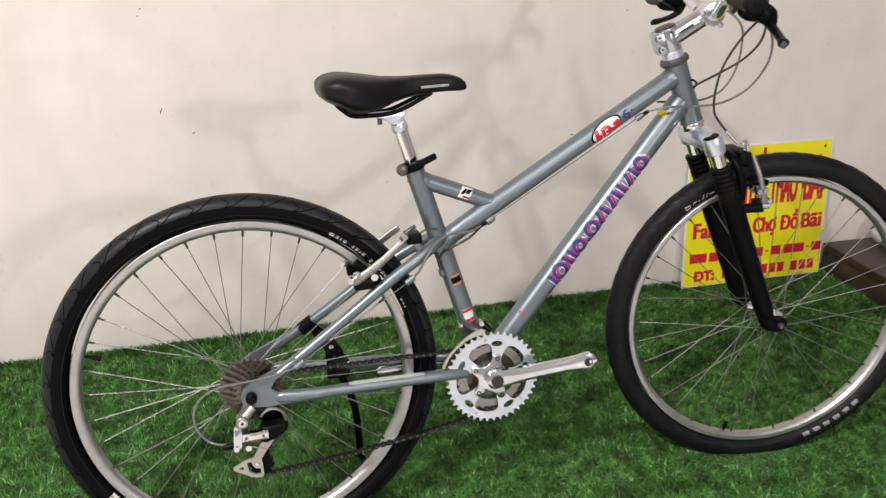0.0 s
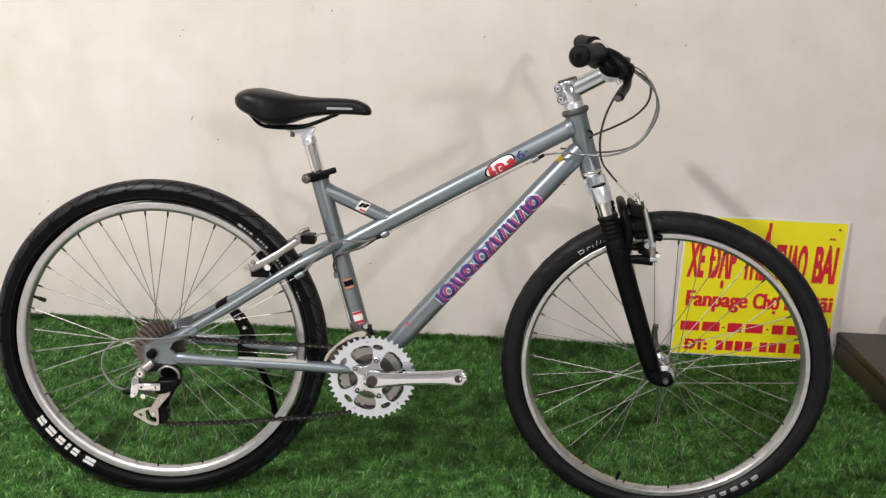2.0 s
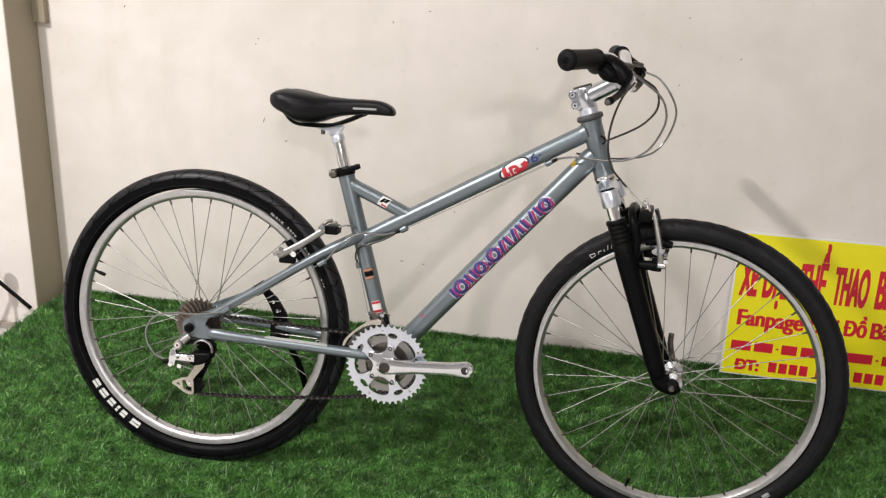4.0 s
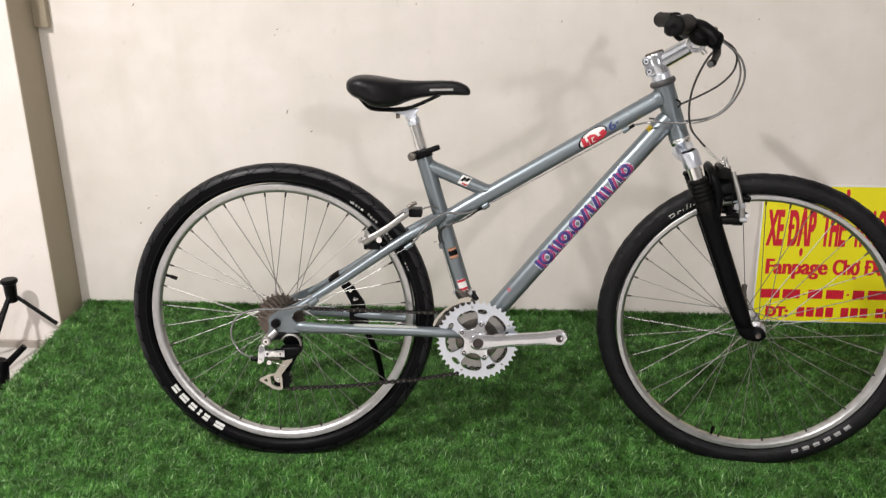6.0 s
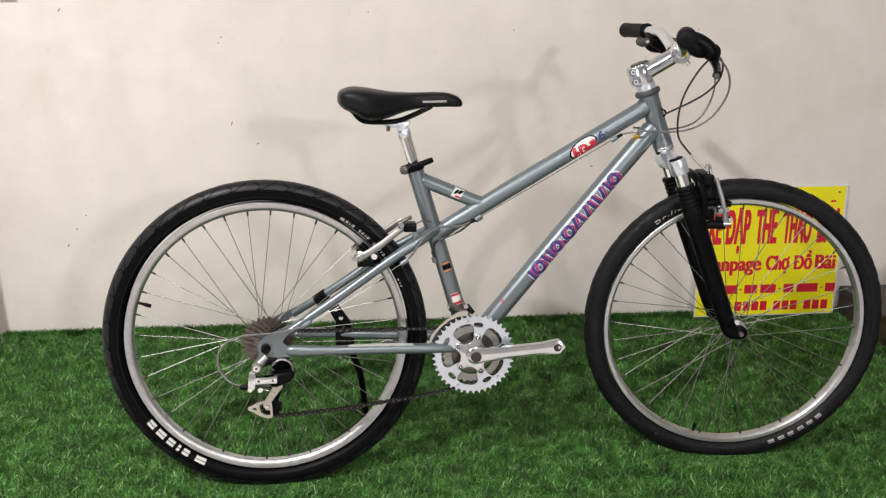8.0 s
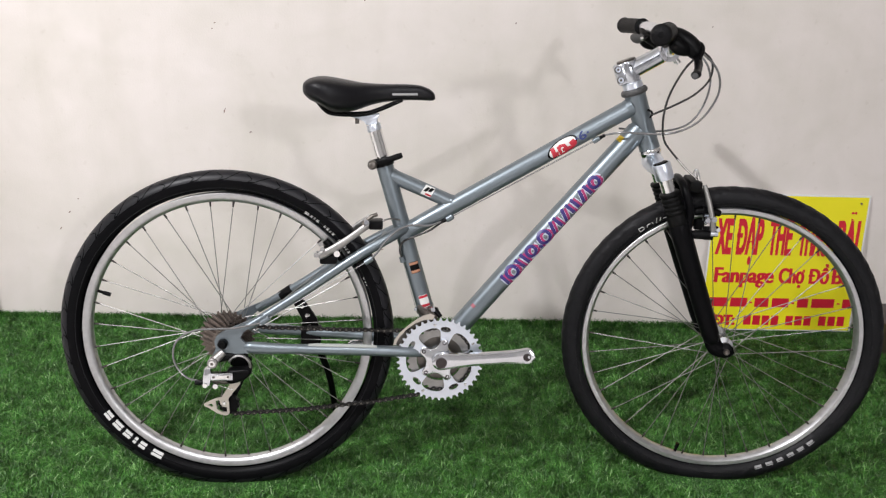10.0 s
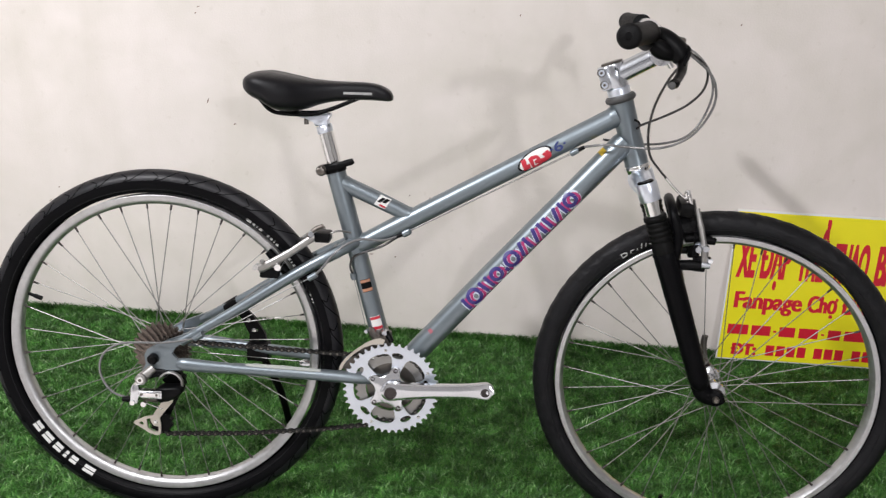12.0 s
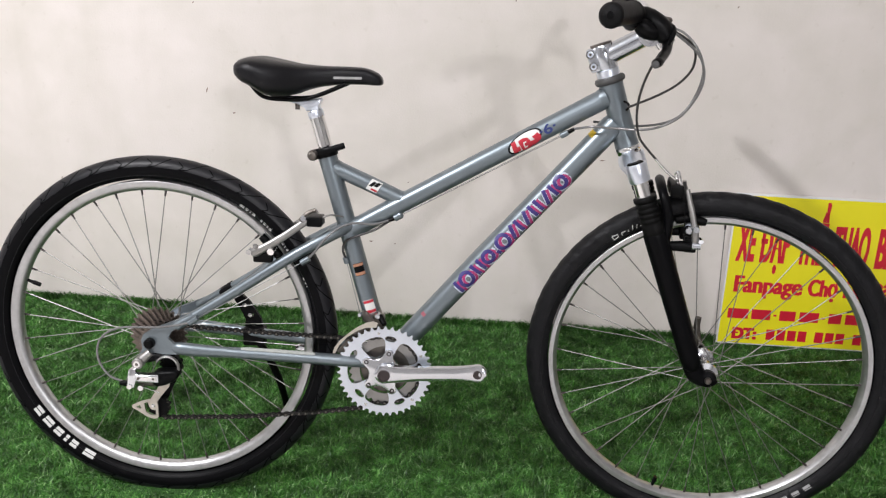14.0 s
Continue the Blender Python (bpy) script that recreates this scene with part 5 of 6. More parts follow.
# ---- cables ----
bp("cable", sweep(BM(), catmull([V(0.868, 0.572, 0.150), V(0.850, 0.545, 0.132), V(0.838, 0.500, 0.10), V(0.836, 0.456, 0.08), V(0.847, 0.414, 0.06), V(0.868, 0.389, 0.05), V(0.882, 0.375, 0.047)], 6), 0.0021, 8), M_CABLE, None, "dark front brake cable")
bp("cable", sweep(BM(), catmull([V(0.881, 0.376, 0.047), V(0.896, 0.361, 0.046), V(0.912, 0.347, 0.045), V(0.930, 0.336, 0.043)], 5), 0.0024, 8), M_CHROME, None, "silver brake noodle")
bp("cable", sweep(BM(), catmull([V(0.858, 0.590, 0.140), V(0.908, 0.565, 0.105), V(0.919, 0.532, 0.08), V(0.904, 0.504, 0.06), V(0.876, 0.482, 0.04), V(0.830, 0.458, 0.0235)], 6), 0.0021, 8), M_CABLE, None, "dark cable housing loop")
bp("cable", sweep(BM(), catmull([V(0.905, 0.598, -0.10), V(0.928, 0.586, -0.05), V(0.951, 0.558, -0.03), V(0.969, 0.522, -0.05), V(0.961, 0.481, -0.05), V(0.940, 0.446, -0.05), V(0.906, 0.429, -0.04), V(0.850, 0.423, -0.026), V(0.78, 0.428, -0.022)], 6), 0.0021, 8), M_CABLE_GREY, None, "grey cable housing loop")
bp("cable", sweep(BM(), catmull([V(0.862, 0.588, 0.138), V(0.917, 0.553, 0.105), V(0.935, 0.518, 0.09), V(0.929, 0.483, 0.08), V(0.907, 0.446, 0.06), V(0.865, 0.425, 0.045), V(0.807, 0.423, 0.035), V(0.775, 0.424, 0.032), V(0.744, 0.417, 0.013)], 6), 0.0021, 8), M_CABLE_GREY, None, "grey cable housing loop")
bp("cable", sweep(BM(), [V(0.722, 0.4045, 0.009), V(0.449, 0.2512, 0.010)], 0.0006, 6), M_WIRE, None, "bare steel gear cable")
bp("cable", sweep(BM(), [V(0.735, 0.4085, 0.004), V(0.449, 0.2490, 0.006)], 0.0006, 6), M_WIRE, None, "bare steel gear cable")
bp("cable", sweep(BM(), catmull([V(0.426, 0.2385, 0.011), V(0.400, 0.232, 0.022), V(0.366, 0.234, 0.030), V(0.340, 0.226, 0.040), V(0.318, 0.208, 0.052), V(0.300, 0.184, 0.057), V(0.289, 0.172, 0.056)], 6), 0.0022, 8), M_CABLE_GREY, None, "grey cable housing")
bp("cable", sweep(BM(), catmull([V(0.426, 0.2365, 0.009), V(0.402, 0.222, 0.020), V(0.372, 0.210, 0.024), V(0.350, 0.198, 0.020), V(0.344, 0.180, 0.016), V(0.349, 0.163, 0.012)], 6), 0.0022, 8), M_CABLE, None, "dark cable housing")
bp("cable", sweep(BM(), [V(0.276, 0.163, 0.056), V(0.092, 0.055, 0.072)], 0.0006, 6), M_WIRE, None, "bare steel gear cable")
bp("cable", sweep(BM(), [V(0.351, 0.155, 0.011), V(0.378, 0.060, 0.018)], 0.0006, 6), M_WIRE, None, "bare steel gear cable")
bp("cable", sweep(BM(), catmull([V(0.076, 0.044, 0.072), V(0.022, 0.034, 0.075), V(-0.050, 0.029, 0.075), V(-0.087, 0.007, 0.076), V(-0.094, -0.030, 0.077), V(-0.074, -0.064, 0.078), V(-0.040, -0.076, 0.078)], 6), 0.0021, 8), M_CABLE_GREY, None, "grey derailleur cable loop")
bp("cable", sweep(BM(), catmull([V(0.306, 0.240, 0.034), V(0.322, 0.246, 0.028), V(0.344, 0.242, 0.016)], 5), 0.0017, 8), M_SPOKE, None, "silver rear brake noodle")

# ---- rear brake ----
for sd in (1, -1):
    pts = catmull([V(0.186, 0.174, 0.050 * sd), V(0.205, 0.184, 0.052 * sd), V(0.235, 0.202, 0.048 * sd), V(0.270, 0.227, 0.042 * sd), V(0.286, 0.238, 0.038 * sd)], 5)
    arm = bp("brake_arm", sweep(BM(), pts, [0.0072, 0.0085, 0.0088, 0.0086, 0.0082, 0.0078] + [0.0074] * 5 + [0.0066] * 5 + [0.0068, 0.0068, 0.0066, 0.0060, 0.0050], 14, squash=0.6), M_RING, None, "silver rear brake arm")
    bp("pivot_bolt", sweep(BM(), [V(0.182, 0.178, 0.046 * sd), V(0.182, 0.178, 0.058 * sd)], [0.0062, 0.0050], 14), M_CHROME, arm)
    bp("spring_cover", box(BM(), *[tuple(f(a, b) for a, b in zip(V(0.188, 0.158, 0.036 * sd), V(0.222, 0.176, 0.052 * sd))) for f in (min, max)], 0.003), M_BLACK, arm)
    bp("pad_bolt", sweep(BM(), [V(0.224, 0.184, 0.03 * sd), V(0.222, 0.181, 0.060 * sd)], [0.005, 0.0062], 12), M_CHROME, arm)
    bp("adjuster_screw", sweep(BM(), [V(0.192, 0.187, 0.046 * sd), V(0.194, 0.190, 0.058 * sd)], 0.0042, 10), M_CHROME, arm)
    bp("brake_pad", sweep(BM(), [V(0.196, 0.200, 0.021 * sd), V(0.222, 0.172, 0.021 * sd), V(0.240, 0.150, 0.021 * sd)], [0.007, 0.009, 0.007], 12), M_BLACK, arm)
bm = BM()
box(bm, V(0.283, 0.2265, 0.046), V(0.310, 0.2445, 0.010), 0.003)
bmesh.ops.recalc_face_normals(bm, faces=bm.faces)
bp("brake_link", bm, M_BLACK, None, "dark brake cable link")
bp("link_bolt", sweep(BM(), catmull([V(0.272, 0.238, 0.047), V(0.286, 0.252, 0.046), V(0.299, 0.257, 0.042)], 4), 0.0038, 8), M_STEEL)
bp("link_bolt", sweep(BM(), [V(0.279, 0.243, 0.040), V(0.279, 0.243, 0.054)], [0.0062, 0.0050], 12), M_STEM)

# ---- cranks and chainrings ----
RING = V(0.428, -0.040)


def chainring(teeth, r_pitch, depth, hole_rows, arms_r):
    out = []
    for k in range(teeth):
        for f, rr in ((0.0, -0.0028), (0.22, -0.0022), (0.42, 0.0034), (0.58, 0.0034), (0.78, -0.0022)):
            a = 2 * math.pi * (k + f) / teeth
            out.append((RING.x + (r_pitch + rr) * math.cos(a), RING.z + (r_pitch + rr) * math.sin(a)))
    holes = []
    for rad, a_len, b_len, a0, power in hole_rows:
        for k in range(5):
            a = radians(a0 + 72 * k)
            hole = []
            for q in range(28):
                t = 2 * math.pi * q / 28
                c, sn = math.cos(t), math.sin(t)
                da = radians(a_len) * math.copysign(abs(c) ** (2 / power), c)
                rr = rad + b_len * math.copysign(abs(sn) ** (2 / power), sn)
                hole.append((RING.x + rr * math.cos(a + da), RING.z + rr * math.sin(a + da)))
            holes.append(hole)
    return plate(BM(), [out] + holes, depth, depth - 0.0024)


crank_up = math.degrees(math.atan2(0.018, 0.178))
crank = bp("chainring", chainring(42, 0.0845, -0.042, ((0.0475, 23.5, 0.0215, crank_up + 35, 3.4), (0.0650, 9.3, 0.0054, crank_up + 3.2, 2.2)), 0), M_ALLOY_SATIN, None, "silver outer chainring with cut-outs")
bp("middle_chainring", plate(BM(), [sum(([(RING.x + (0.0635 + rr) * math.cos(2 * math.pi * (k + f) / 32), RING.z + (0.0635 + rr) * math.sin(2 * math.pi * (k + f) / 32)) for f, rr in ((0.0, -0.002), (0.4, 0.003), (0.6, 0.003))] for k in range(32)), []), circle(RING.x, RING.z, 0.047, 40)], -0.034, -0.0365), M_RING, crank, "dark middle chainring")
bp("inner_chainring", plate(BM(), [circle(RING.x, RING.z, 0.046, 72), circle(RING.x, RING.z, 0.026, 40)], -0.026, -0.0285), M_STEEL, crank, "dark inner chainring")
star = []
for k in range(5):
    a = radians(crank_up + 72 * k)
    for rr, off in ((0.0300, -0.0105), (0.0370, -0.0085), (0.0430, -0.0066), (0.0455, -0.0025), (0.0455, 0.0025), (0.0430, 0.0066), (0.0370, 0.0085), (0.0300, 0.0105)):
        star.append((RING.x + rr * math.cos(a) - off * math.sin(a), RING.z + rr * math.sin(a) + off * math.cos(a)))
    star.append((RING.x + 0.0285 * math.cos(a + radians(36)), RING.z + 0.0285 * math.sin(a + radians(36))))
bp("spider", soft_plate(BM(), star, -0.0440, -0.0500, 0.0022), M_ALLOY, crank, "polished five-armed spider", sharp=50)
for k in range(5):
    a = radians(crank_up + 72 * k)
    d = Vector((math.cos(a), 0, math.sin(a)))
    bp("ring_bolt", lathe(BM(), [(0, -0.0498), (0.0024, -0.0498), (0.0026, -0.0514), (0.0042, -0.0514), (0.0045, -0.044)], 14, centre=(RING.x + d.x * 0.0385, 0, RING.z + d.z * 0.0385)), M_RECESS, crank)
    aa = a + radians(21.5)
    bp("rivet", lathe(BM(), [(0, -0.0466), (0.0020, -0.0464), (0.0030, -0.0452), (0.0030, -0.044)], 12, centre=(RING.x + 0.0745 * math.cos(aa), 0, RING.z + 0.0745 * math.sin(aa))), M_CHROME, crank)
C0, C1 = V(0.4295, -0.0378, 0.060), V(0.5990, -0.0195, 0.078)


def forged_arm(p, q, hub, waist, eye, thick):
    """A crank arm from p to q: a flat face with chamfered edges, round at both ends."""
    bm, d = BM(), q - p
    ln = d.length
    d.normalize()
    out = Vector((0, -1, 0)) - d * d.dot(Vector((0, -1, 0)))
    out.normalize()
    up = d.cross(out).normalized()
    up = up if up.z > 0 else -up
    rows = []
    for k in range(41):
        u = k / 40
        sx = -hub + (ln + hub + eye) * (0.5 - 0.5 * math.cos(math.pi * u))
        along = min(max(sx / ln, 0), 1)
        body = hub + (waist - hub) * min(1, along / 0.38) ** 0.7 if along < 0.55 else waist + (eye - waist) * max(0, (along - 0.72) / 0.28) ** 2
        if sx < 0:
            body = math.sqrt(max(hub * hub - sx * sx, 1e-7))
        elif sx > ln:
            body = math.sqrt(max(eye * eye - (sx - ln) ** 2, 1e-7))
        t = thick * (1.15 - 0.3 * along)
        c, e = min(0.0052, body * 0.42), min(0.0036, body * 0.6)
        base = p + d * sx
        rows.append([bm.verts.new(base + up * h + out * w) for h, w in (
            (0, t + 0.0012), (body * 0.45, t + 0.0008), (body - c, t), (body - c * 0.35, t - e * 0.30), (body, t - e), (body, -t + 0.002), (body - 0.002, -t), (-body + 0.002, -t),
            (-body, -t + 0.002), (-body, t - e), (-body + c * 0.35, t - e * 0.30), (-body + c, t), (-body * 0.45, t + 0.0008))])
    n = len(rows[0])
    for r0, r1 in zip(rows, rows[1:]):
        for k in range(n):
            bm.faces.new((r0[k], r0[(k + 1) % n], r1[(k + 1) % n], r1[k]))
    bm.faces.new(rows[0])
    bm.faces.new(rows[-1])
    bmesh.ops.recalc_face_normals(bm, faces=bm.faces)
    return bm


arm = bp("crank_arm", forged_arm(C0, C1, 0.0175, 0.0132, 0.0168, 0.0066), M_ALLOY, None, "polished silver crank arm with no pedal", sharp=32)
bp("crank_bolt", lathe(BM(), [(0, -0.0700), (0.0094, -0.0700), (0.0098, -0.0722), (0.0112, -0.0716), (0.0114, -0.055)], 24, centre=(C0.x, 0, C0.z)), M_RECESS, arm, "dark crank bolt cap")
bp("pedal_hole", lathe(BM(), [(0, -0.0850), (0.0058, -0.0850), (0.0060, -0.0866), (0.0078, -0.0862), (0.0084, -0.078)], 22, centre=(C1.x, 0, C1.z)), M_RECESS, arm, "dark pedal thread")
L0, L1 = V(0.422, -0.034, -0.058), V(0.248, -0.052, -0.078)
bp("crank_arm", sweep(BM(), [L0 + (L0 - L1).normalized() * 0.014, L0, L0.lerp(L1, 0.5), L1, L1 + (L1 - L0).normalized() * 0.012], [0.010, 0.017, 0.0125, 0.0125, 0.006], 18, squash=0.6), M_ALLOY, None, "polished silver crank arm with no pedal")
# front derailleur
bm = BM()
plate(bm, [[(0.333, -0.006), (0.3375, -0.006), (0.345, 0.010), (0.359, 0.026), (0.377, 0.0395), (0.394, 0.0465), (0.412, 0.0475), (0.415, 0.0560), (0.406, 0.0590), (0.393, 0.0555), (0.380, 0.0480), (0.363, 0.0350), (0.346, 0.0190), (0.336, 0.005)]], -0.050, -0.0522)
fd = bp("front_derailleur", bm, M_PALESTEEL, None, "dull silver front derailleur cage")
bp("inner_cage", plate(BM(), [[(0.336, -0.010), (0.345, -0.016), (0.37, 0.004), (0.40, 0.024), (0.425, 0.033), (0.42, 0.050), (0.37, 0.030)]], -0.029, -0.031), M_STEEL, fd)
bp("band", sweep(BM(), [V(0.3955, 0.062, 0.0), V(0.3990, 0.0502, 0.0)], 0.0190, 28), M_RING, fd)
bp("band_bolt", sweep(BM(), [V(0.381, 0.0600, 0.016), V(0.377, 0.0605, 0.026)], [0.0040, 0.0034], 12), M_STEM, fd)
bp("band_lug", box(BM(), tuple(V(0.402, 0.046, 0.030)), tuple(V(0.424, 0.064, 0.014)), 0.003), M_STEEL, fd)
bp("linkage", sweep(BM(), [V(0.386, 0.060, 0.012), V(0.392, 0.058, 0.034), V(0.405, 0.054, 0.048)], [0.007, 0.008, 0.006], 12), M_STEEL, fd)
bp("linkage_arm", sweep(BM(), [V(0.416, 0.062, 0.030), V(0.426, 0.052, 0.044)], [0.006, 0.005], 10), M_BLACK, fd)
bp("linkage_bolt", sweep(BM(), [V(0.412, 0.064, 0.024), V(0.412, 0.064, 0.040)], 0.0046, 12), M_STEM, fd)

# cassette
cass = None
for k in range(7):
    rr, yy = 0.0525 - 0.0042 * k, -0.0215 - 0.0045 * k
    n = 28 - 2 * k
    out = sum(([((rr + dr) * math.cos(2 * math.pi * (q + f) / n), (rr + dr) * math.sin(2 * math.pi * (q + f) / n)) for f, dr in ((0.0, -0.0038), (0.15, -0.0034), (0.38, 0.0024), (0.60, 0.0024), (0.85, -0.0034))] for q in range(n)), [])
    ob = bp("sprocket", plate(BM(), [out, circle(0, 0, rr * 0.62, 24)] if k < 3 else BM() and [out], yy, yy - 0.002), M_RUST, cass or None, "rusty brown cassette sprocket")
    cass = cass or ob
bp("axle_nut", lathe(BM(), [(0, -0.079), (0.0062, -0.0785), (0.0095, -0.075), (0.0098, -0.066), (0.012, -0.0655)], 20), M_BLACK, None, "dark rear axle nut")

# rear derailleur
bm = BM()
sweep(bm, [V(-0.019, -0.036, 0.060), V(-0.019, -0.036, 0.080), V(-0.019, -0.036, 0.0835), V(-0.019, -0.036, 0.0845)], [0.0100, 0.0104, 0.0102, 0.0092], 24)
sweep(bm, [V(-0.0175, -0.034, 0.072), V(-0.010, -0.027, 0.070), V(0.0, -0.018, 0.066)], [0.0092, 0.0088, 0.0080], 18)
rd = bp("rear_derailleur", bm, M_RING, None, "silver and black rear derailleur")
bp("mount_bolt", lathe(BM(), [(0.0030, -0.0842), (0.0030, -0.0862), (0.0062, -0.0862), (0.0066, -0.083)], 18, centre=(-0.019, 0, -0.036)), M_CHROME, rd)
bp("bolt_socket", lathe(BM(), [(0, -0.0848), (0.0031, -0.0848), (0.0031, -0.083)], 6, centre=(-0.019, 0, -0.036)), M_STEEL, rd)
bp("hanger", sweep(BM(), catmull([V(-0.012, -0.032, 0.064), V(0.002, -0.028, 0.062), V(0.020, -0.028, 0.060)], 3), 0.0095, 14), M_BLACK, rd)
bp("parallelogram", soft_plate(BM(), [(-0.0341, -0.0470), (-0.0300, -0.0440), (-0.0215, -0.0440), (-0.0200, -0.0545), (-0.0212, -0.0690), (-0.0248, -0.0814), (-0.0300, -0.0835), (-0.0385, -0.0823), (-0.0375, -0.0660)], -0.074, -0.0885, 0.0024), M_ALLOY, rd, "polished derailleur body")
bp("outer_link", soft_plate(BM(), [(-0.0212, -0.0540), (0.000, -0.0535), (0.0214, -0.0522), (0.0218, -0.0600), (0.0212, -0.0675), (0.000, -0.0690), (-0.0214, -0.0685)], -0.078, -0.0905, 0.0020), M_ALLOY, rd, "silver derailleur link")
bp("link_panel", soft_plate(BM(), [(-0.0110, -0.0575), (0.0060, -0.0570), (0.0175, -0.0562), (0.0175, -0.0640), (0.0060, -0.0650), (-0.0110, -0.0650)], -0.0900, -0.0916, 0.0008), M_CHROME, rd)
for x, z in ((-0.0155, -0.0612), (0.0125, -0.0602)):
    bp("link_pin", lathe(BM(), [(0, -0.0926), (0.0022, -0.0924), (0.0026, -0.0912), (0.0026, -0.089)], 12, centre=(x, 0, z)), M_STEEL, rd)
bp("inner_link", sweep(BM(), [V(-0.022, -0.074, 0.070), V(0.002, -0.078, 0.070), V(0.022, -0.074, 0.068)], [0.006, 0.0065, 0.006], 12), M_STEEL, rd)
bp("knuckle", soft_plate(BM(), [(0.0060, -0.0560), (0.0120, -0.0500), (0.0240, -0.0485), (0.0380, -0.0475), (0.0500, -0.0470), (0.0556, -0.0520), (0.0540, -0.0595), (0.0470, -0.0675), (0.0300, -0.0765), (0.0150, -0.0800), (0.0070, -0.0760), (0.0040, -0.0660)], -0.062, -0.0840, 0.0055), M_BLACK, rd, "black derailleur knuckle", sharp=60)
bp("pulley_guard", sweep(BM(), [V(0.0304 + 0.0212 * math.cos(radians(a)), -0.0458 + 0.0212 * math.sin(radians(a)), 0.068) for a in range(152, -22, -12)], 0.0026, 10, squash=1.6), M_RING, rd, "dull silver pulley guard")
bp("adjuster", sweep(BM(), [V(-0.036, -0.0755, 0.080), V(-0.044, -0.0762, 0.080), V(-0.054, -0.0765, 0.080)], [0.0062, 0.0058, 0.0044], 12), M_BLACK, rd)
bp("limit_screw", sweep(BM(), [V(-0.033, -0.0790, 0.076), V(-0.033, -0.0790, 0.0905)], [0.0040, 0.0046], 12), M_CHROME, rd)
bp("cable_bolt", sweep(BM(), [V(-0.0135, -0.0815, 0.070), V(-0.0135, -0.0815, 0.0880)], [0.0045, 0.0050], 12), M_CHROME, rd)
bp("cable_tail", sweep(BM(), catmull([V(-0.012, -0.080, 0.084), V(0.002, -0.0830, 0.086), V(0.020, -0.0900, 0.084)], 4), 0.0009, 6), M_CHROME, rd)
bm = BM()
plate(bm, [[(0.012, -0.076), (0.031, -0.076), (0.0284, -0.0885), (0.0130, -0.1080), (0.0045, -0.1200), (0.0060, -0.1300), (0.0062, -0.1500), (0.0030, -0.1540), (-0.0040, -0.1548), (-0.0166, -0.1508), (-0.0330, -0.1400), (-0.0425, -0.1350), (-0.0440, -0.1320), (-0.0425, -0.1292), (-0.0230, -0.1196), (-0.0086, -0.1160), (0.0040, -0.0960), (0.0076, -0.0900)],
           [(-0.0366, -0.1325), (-0.0285, -0.1292), (-0.0252, -0.1345), (-0.0268, -0.1368), (-0.0310, -0.1360)], [(-0.0206, -0.1240), (-0.0130, -0.1218), (-0.0112, -0.1300), (-0.0070, -0.1360), (0.0016, -0.1375), (0.0016, -0.1478), (-0.0085, -0.1475), (-0.0179, -0.1418)]], -0.0560, -0.0590)
bp("cage", bm, M_PALESTEEL, rd, "silver derailleur cage")
bp("pulley_bolt", lathe(BM(), [(0, -0.0606), (0.0030, -0.0605), (0.0044, -0.0590), (0.0048, -0.050)], 16, centre=(-0.0035, 0, -0.1290)), M_CHROME, rd)
for c, r in ((V(0.030, -0.047), 0.0195), (V(0.004, -0.133), 0.0205)):
    n = 11
    out = sum(([(c.x + (r + dr) * math.cos(2 * math.pi * (q + f) / n), c.z + (r + dr) * math.sin(2 * math.pi * (q + f) / n)) for f, dr in ((0.0, -0.003), (0.35, 0.001), (0.65, 0.001))] for q in range(n)), [])
    bp("jockey_wheel", plate(BM(), [out], -0.042, -0.052), M_BLACK, rd, "black jockey wheel")
bp("inner_cage", plate(BM(), [[(0.020, -0.040), (0.040, -0.046), (0.038, -0.078), (0.022, -0.112), (0.010, -0.142), (-0.003, -0.140), (0.004, -0.110), (0.016, -0.085)]], -0.038, -0.0405), M_BLACK, rd)


# ---- chain ----
def chain_path():
    up = [V(-0.002, 0.031, 0.036), V(0.083, 0.0235, 0.036), V(0.216, 0.0205, 0.036), V(0.340, 0.0190, 0.0355), V(0.394, 0.0200, 0.0355)]
    arc = [V(RING.x + 0.0655 * math.cos(radians(a)), RING.z + 0.0655 * math.sin(radians(a)), 0.0355) for a in range(100, -105, -12)]
    low = [V(0.398, -0.112, 0.036), V(0.382, -0.118, 0.037), V(0.301, -0.131, 0.040), V(0.160, -0.147, 0.044), V(0.013, -0.156, 0.047)]
    wrap_low = [V(-0.006, -0.146, 0.047), V(-0.011, -0.130, 0.047), V(0.000, -0.114, 0.047), V(0.022, -0.085, 0.047), V(0.046, -0.062, 0.047), V(0.050, -0.045, 0.046)]
    rest = [V(0.038, -0.030, 0.043), V(0.010, -0.034, 0.040), V(-0.018, -0.026, 0.037), V(-0.031, -0.004, 0.036), V(-0.022, 0.022, 0.036), V(-0.002, 0.031, 0.036)]
    return [Vector(p) for p in up + arc + low + wrap_low + rest]


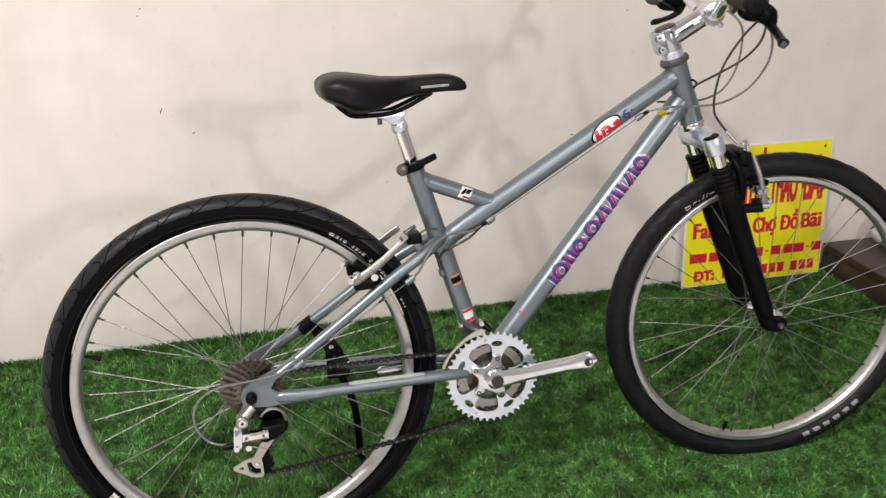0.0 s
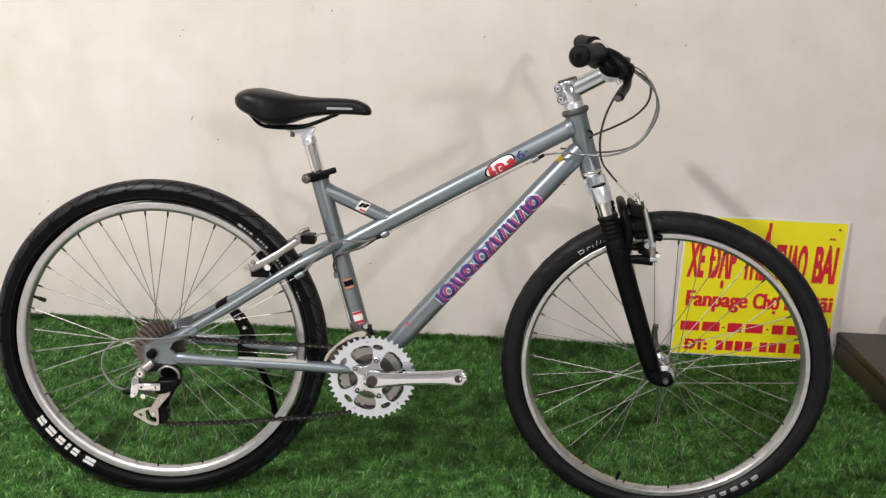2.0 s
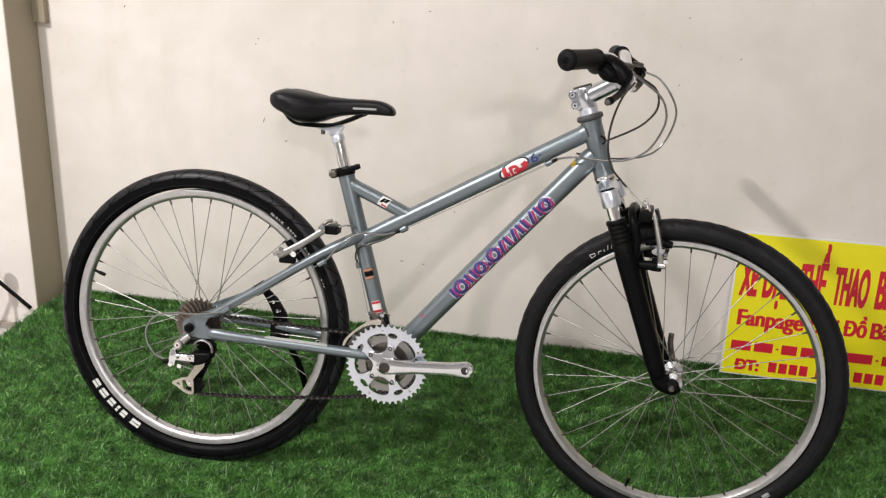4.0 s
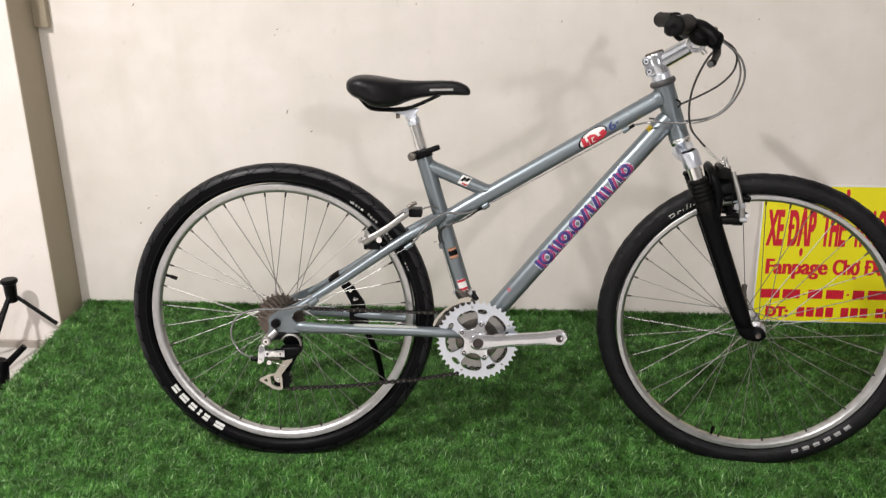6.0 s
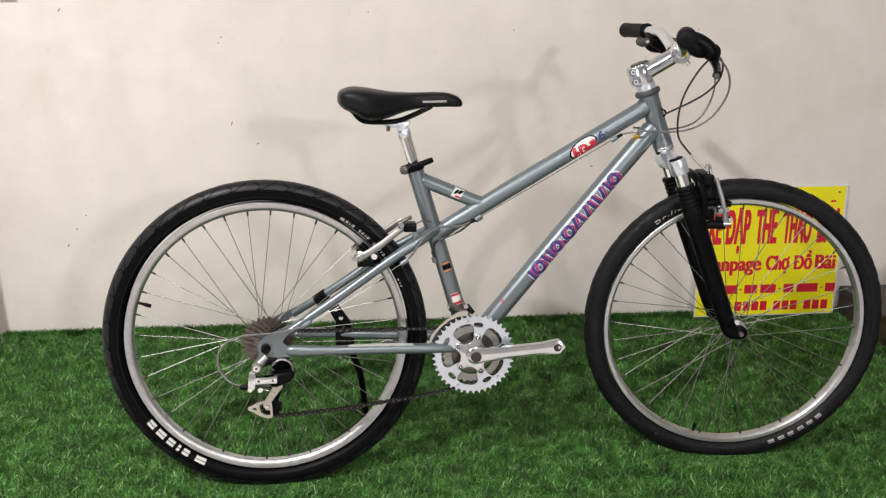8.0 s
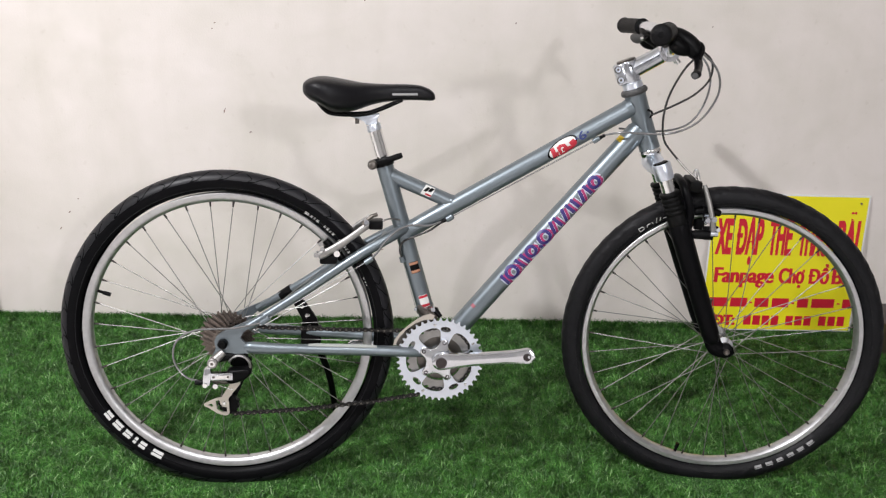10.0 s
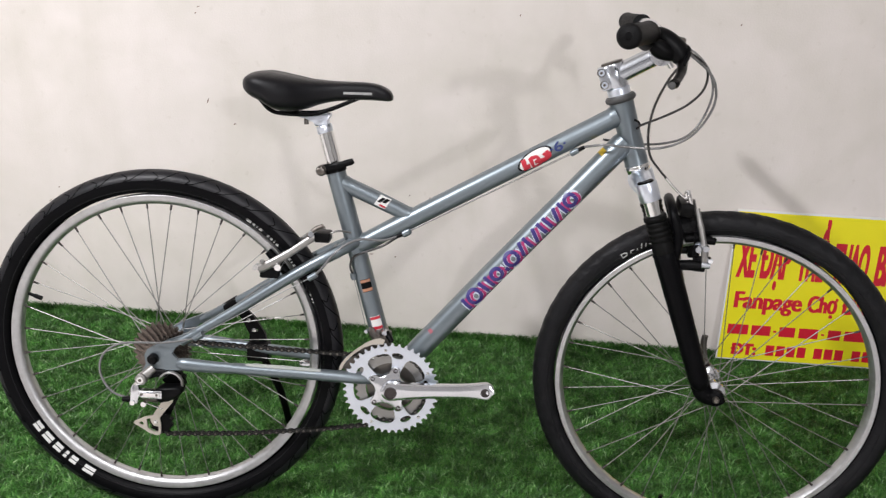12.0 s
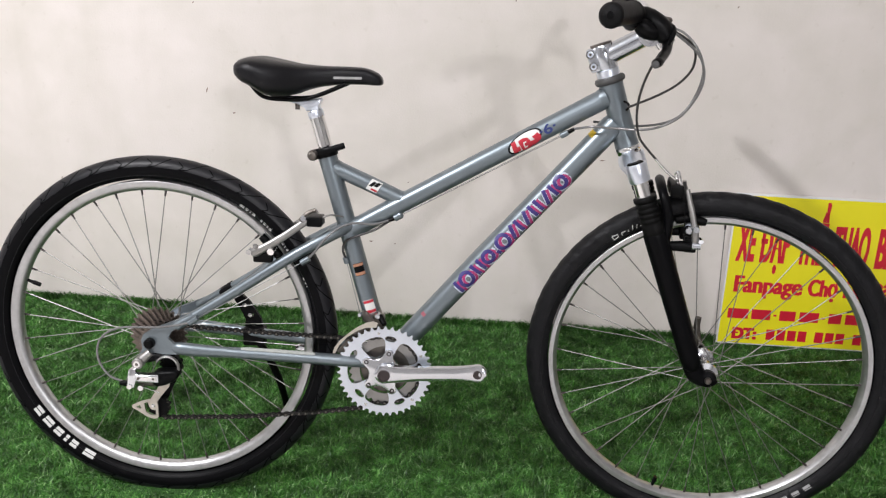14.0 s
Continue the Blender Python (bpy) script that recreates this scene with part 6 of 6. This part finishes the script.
def chain_mesh(pins):
    path = chain_path()
    seg = [(b - a).length for a, b in zip(path, path[1:])]
    total, pitch, bm, s, k = sum(seg), 0.0127, BM(), 0.0, 0

    def at(d):
        for a, b, ln in zip(path, path[1:], seg):
            if d <= ln:
                return a.lerp(b, d / max(ln, 1e-6))
            d -= ln
        return path[-1]
    while s + pitch < total:
        p, q = at(s), at(s + pitch)
        d = (q - p).normalized()
        up = Vector((0, 1, 0)).cross(d).normalized()
        outer = k % 2 == 0
        for sg in (-1, 1):
            y0 = sg * (0.0031 if outer else 0.0020)
            ring = []
            for dy in (0, sg * 0.0010):
                vs = []
                for u, v in ((-0.0036, 0.0), (-0.0024, 0.0035), (0.0020, 0.0036), (0.5 * pitch, 0.0017), (pitch - 0.0020, 0.0036), (pitch + 0.0024, 0.0035), (pitch + 0.0036, 0.0), (pitch + 0.0024, -0.0035), (pitch - 0.0020, -0.0036), (0.5 * pitch, -0.0017), (0.0020, -0.0036), (-0.0024, -0.0035)):
                    vs.append(bm.verts.new(p + d * u + up * v + Vector((0, y0 + dy, 0))))
                ring.append(vs)
            bm.faces.new(ring[0])
            bm.faces.new(ring[1][::-1])
            for i in range(12):
                bm.faces.new((ring[0][i], ring[0][(i + 1) % 12], ring[1][(i + 1) % 12], ring[1][i]))
        sweep(pins, [p + Vector((0, -0.0049, 0)), p + Vector((0, 0.0049, 0))], 0.0019, 8)
        s += pitch
        k += 1
    return bm


pins = BM()
chain = bp("chain", chain_mesh(pins), M_CHAIN, None, "dark oily steel chain")
bp("chain_pins", pins, M_STEEL, chain, "worn chain pins")

# ---- kickstand on the left-hand stays ----
bm = BM()
sweep(bm, [V(0.098, 0.061, -0.058), V(0.122, 0.078, -0.055)], 0.0125, 16)
kick = bp("kickstand", bm, M_BLACK, None, "black kickstand clamped to the left stays")
bp("kickstand_plate", plate(BM(), [[(0.108, 0.062), (0.122, 0.070), (0.148, 0.046), (0.170, 0.012), (0.180, -0.030), (0.170, -0.046), (0.146, -0.046), (0.136, -0.020), (0.140, 0.008), (0.126, 0.036)], circle(0.153, 0.018, 0.0032, 10), circle(0.155, -0.004, 0.0032, 10)], 0.064, 0.071), M_BLACK, kick)
bp("kickstand_clamp", box(BM(), (0.138, 0.046, -0.040), (0.180, 0.074, -0.004), 0.003), M_BLACK, kick)
for p in (V(0.140, 0.040, -0.06), V(0.150, 0.020, -0.06), V(0.158, -0.030, -0.06)):
    bp("kickstand_bolt", lathe(BM(), [(0, -0.004), (0.004, -0.003), (0.004, 0.004)], 12, centre=p), M_CHROME, kick)
bp("kickstand_leg", sweep(BM(), catmull([V(0.158, -0.030, -0.072), V(0.175, -0.075, -0.090), V(0.193, -0.150, -0.125), V(0.205, -0.298, -0.195)], 5), 0.0075, 14), M_BLACK, kick)
bp("kickstand_foot", sweep(BM(), [V(0.2045, -0.290, -0.191), V(0.206, -0.305, -0.198)], [0.0105, 0.013], 14), M_BLACK, kick)
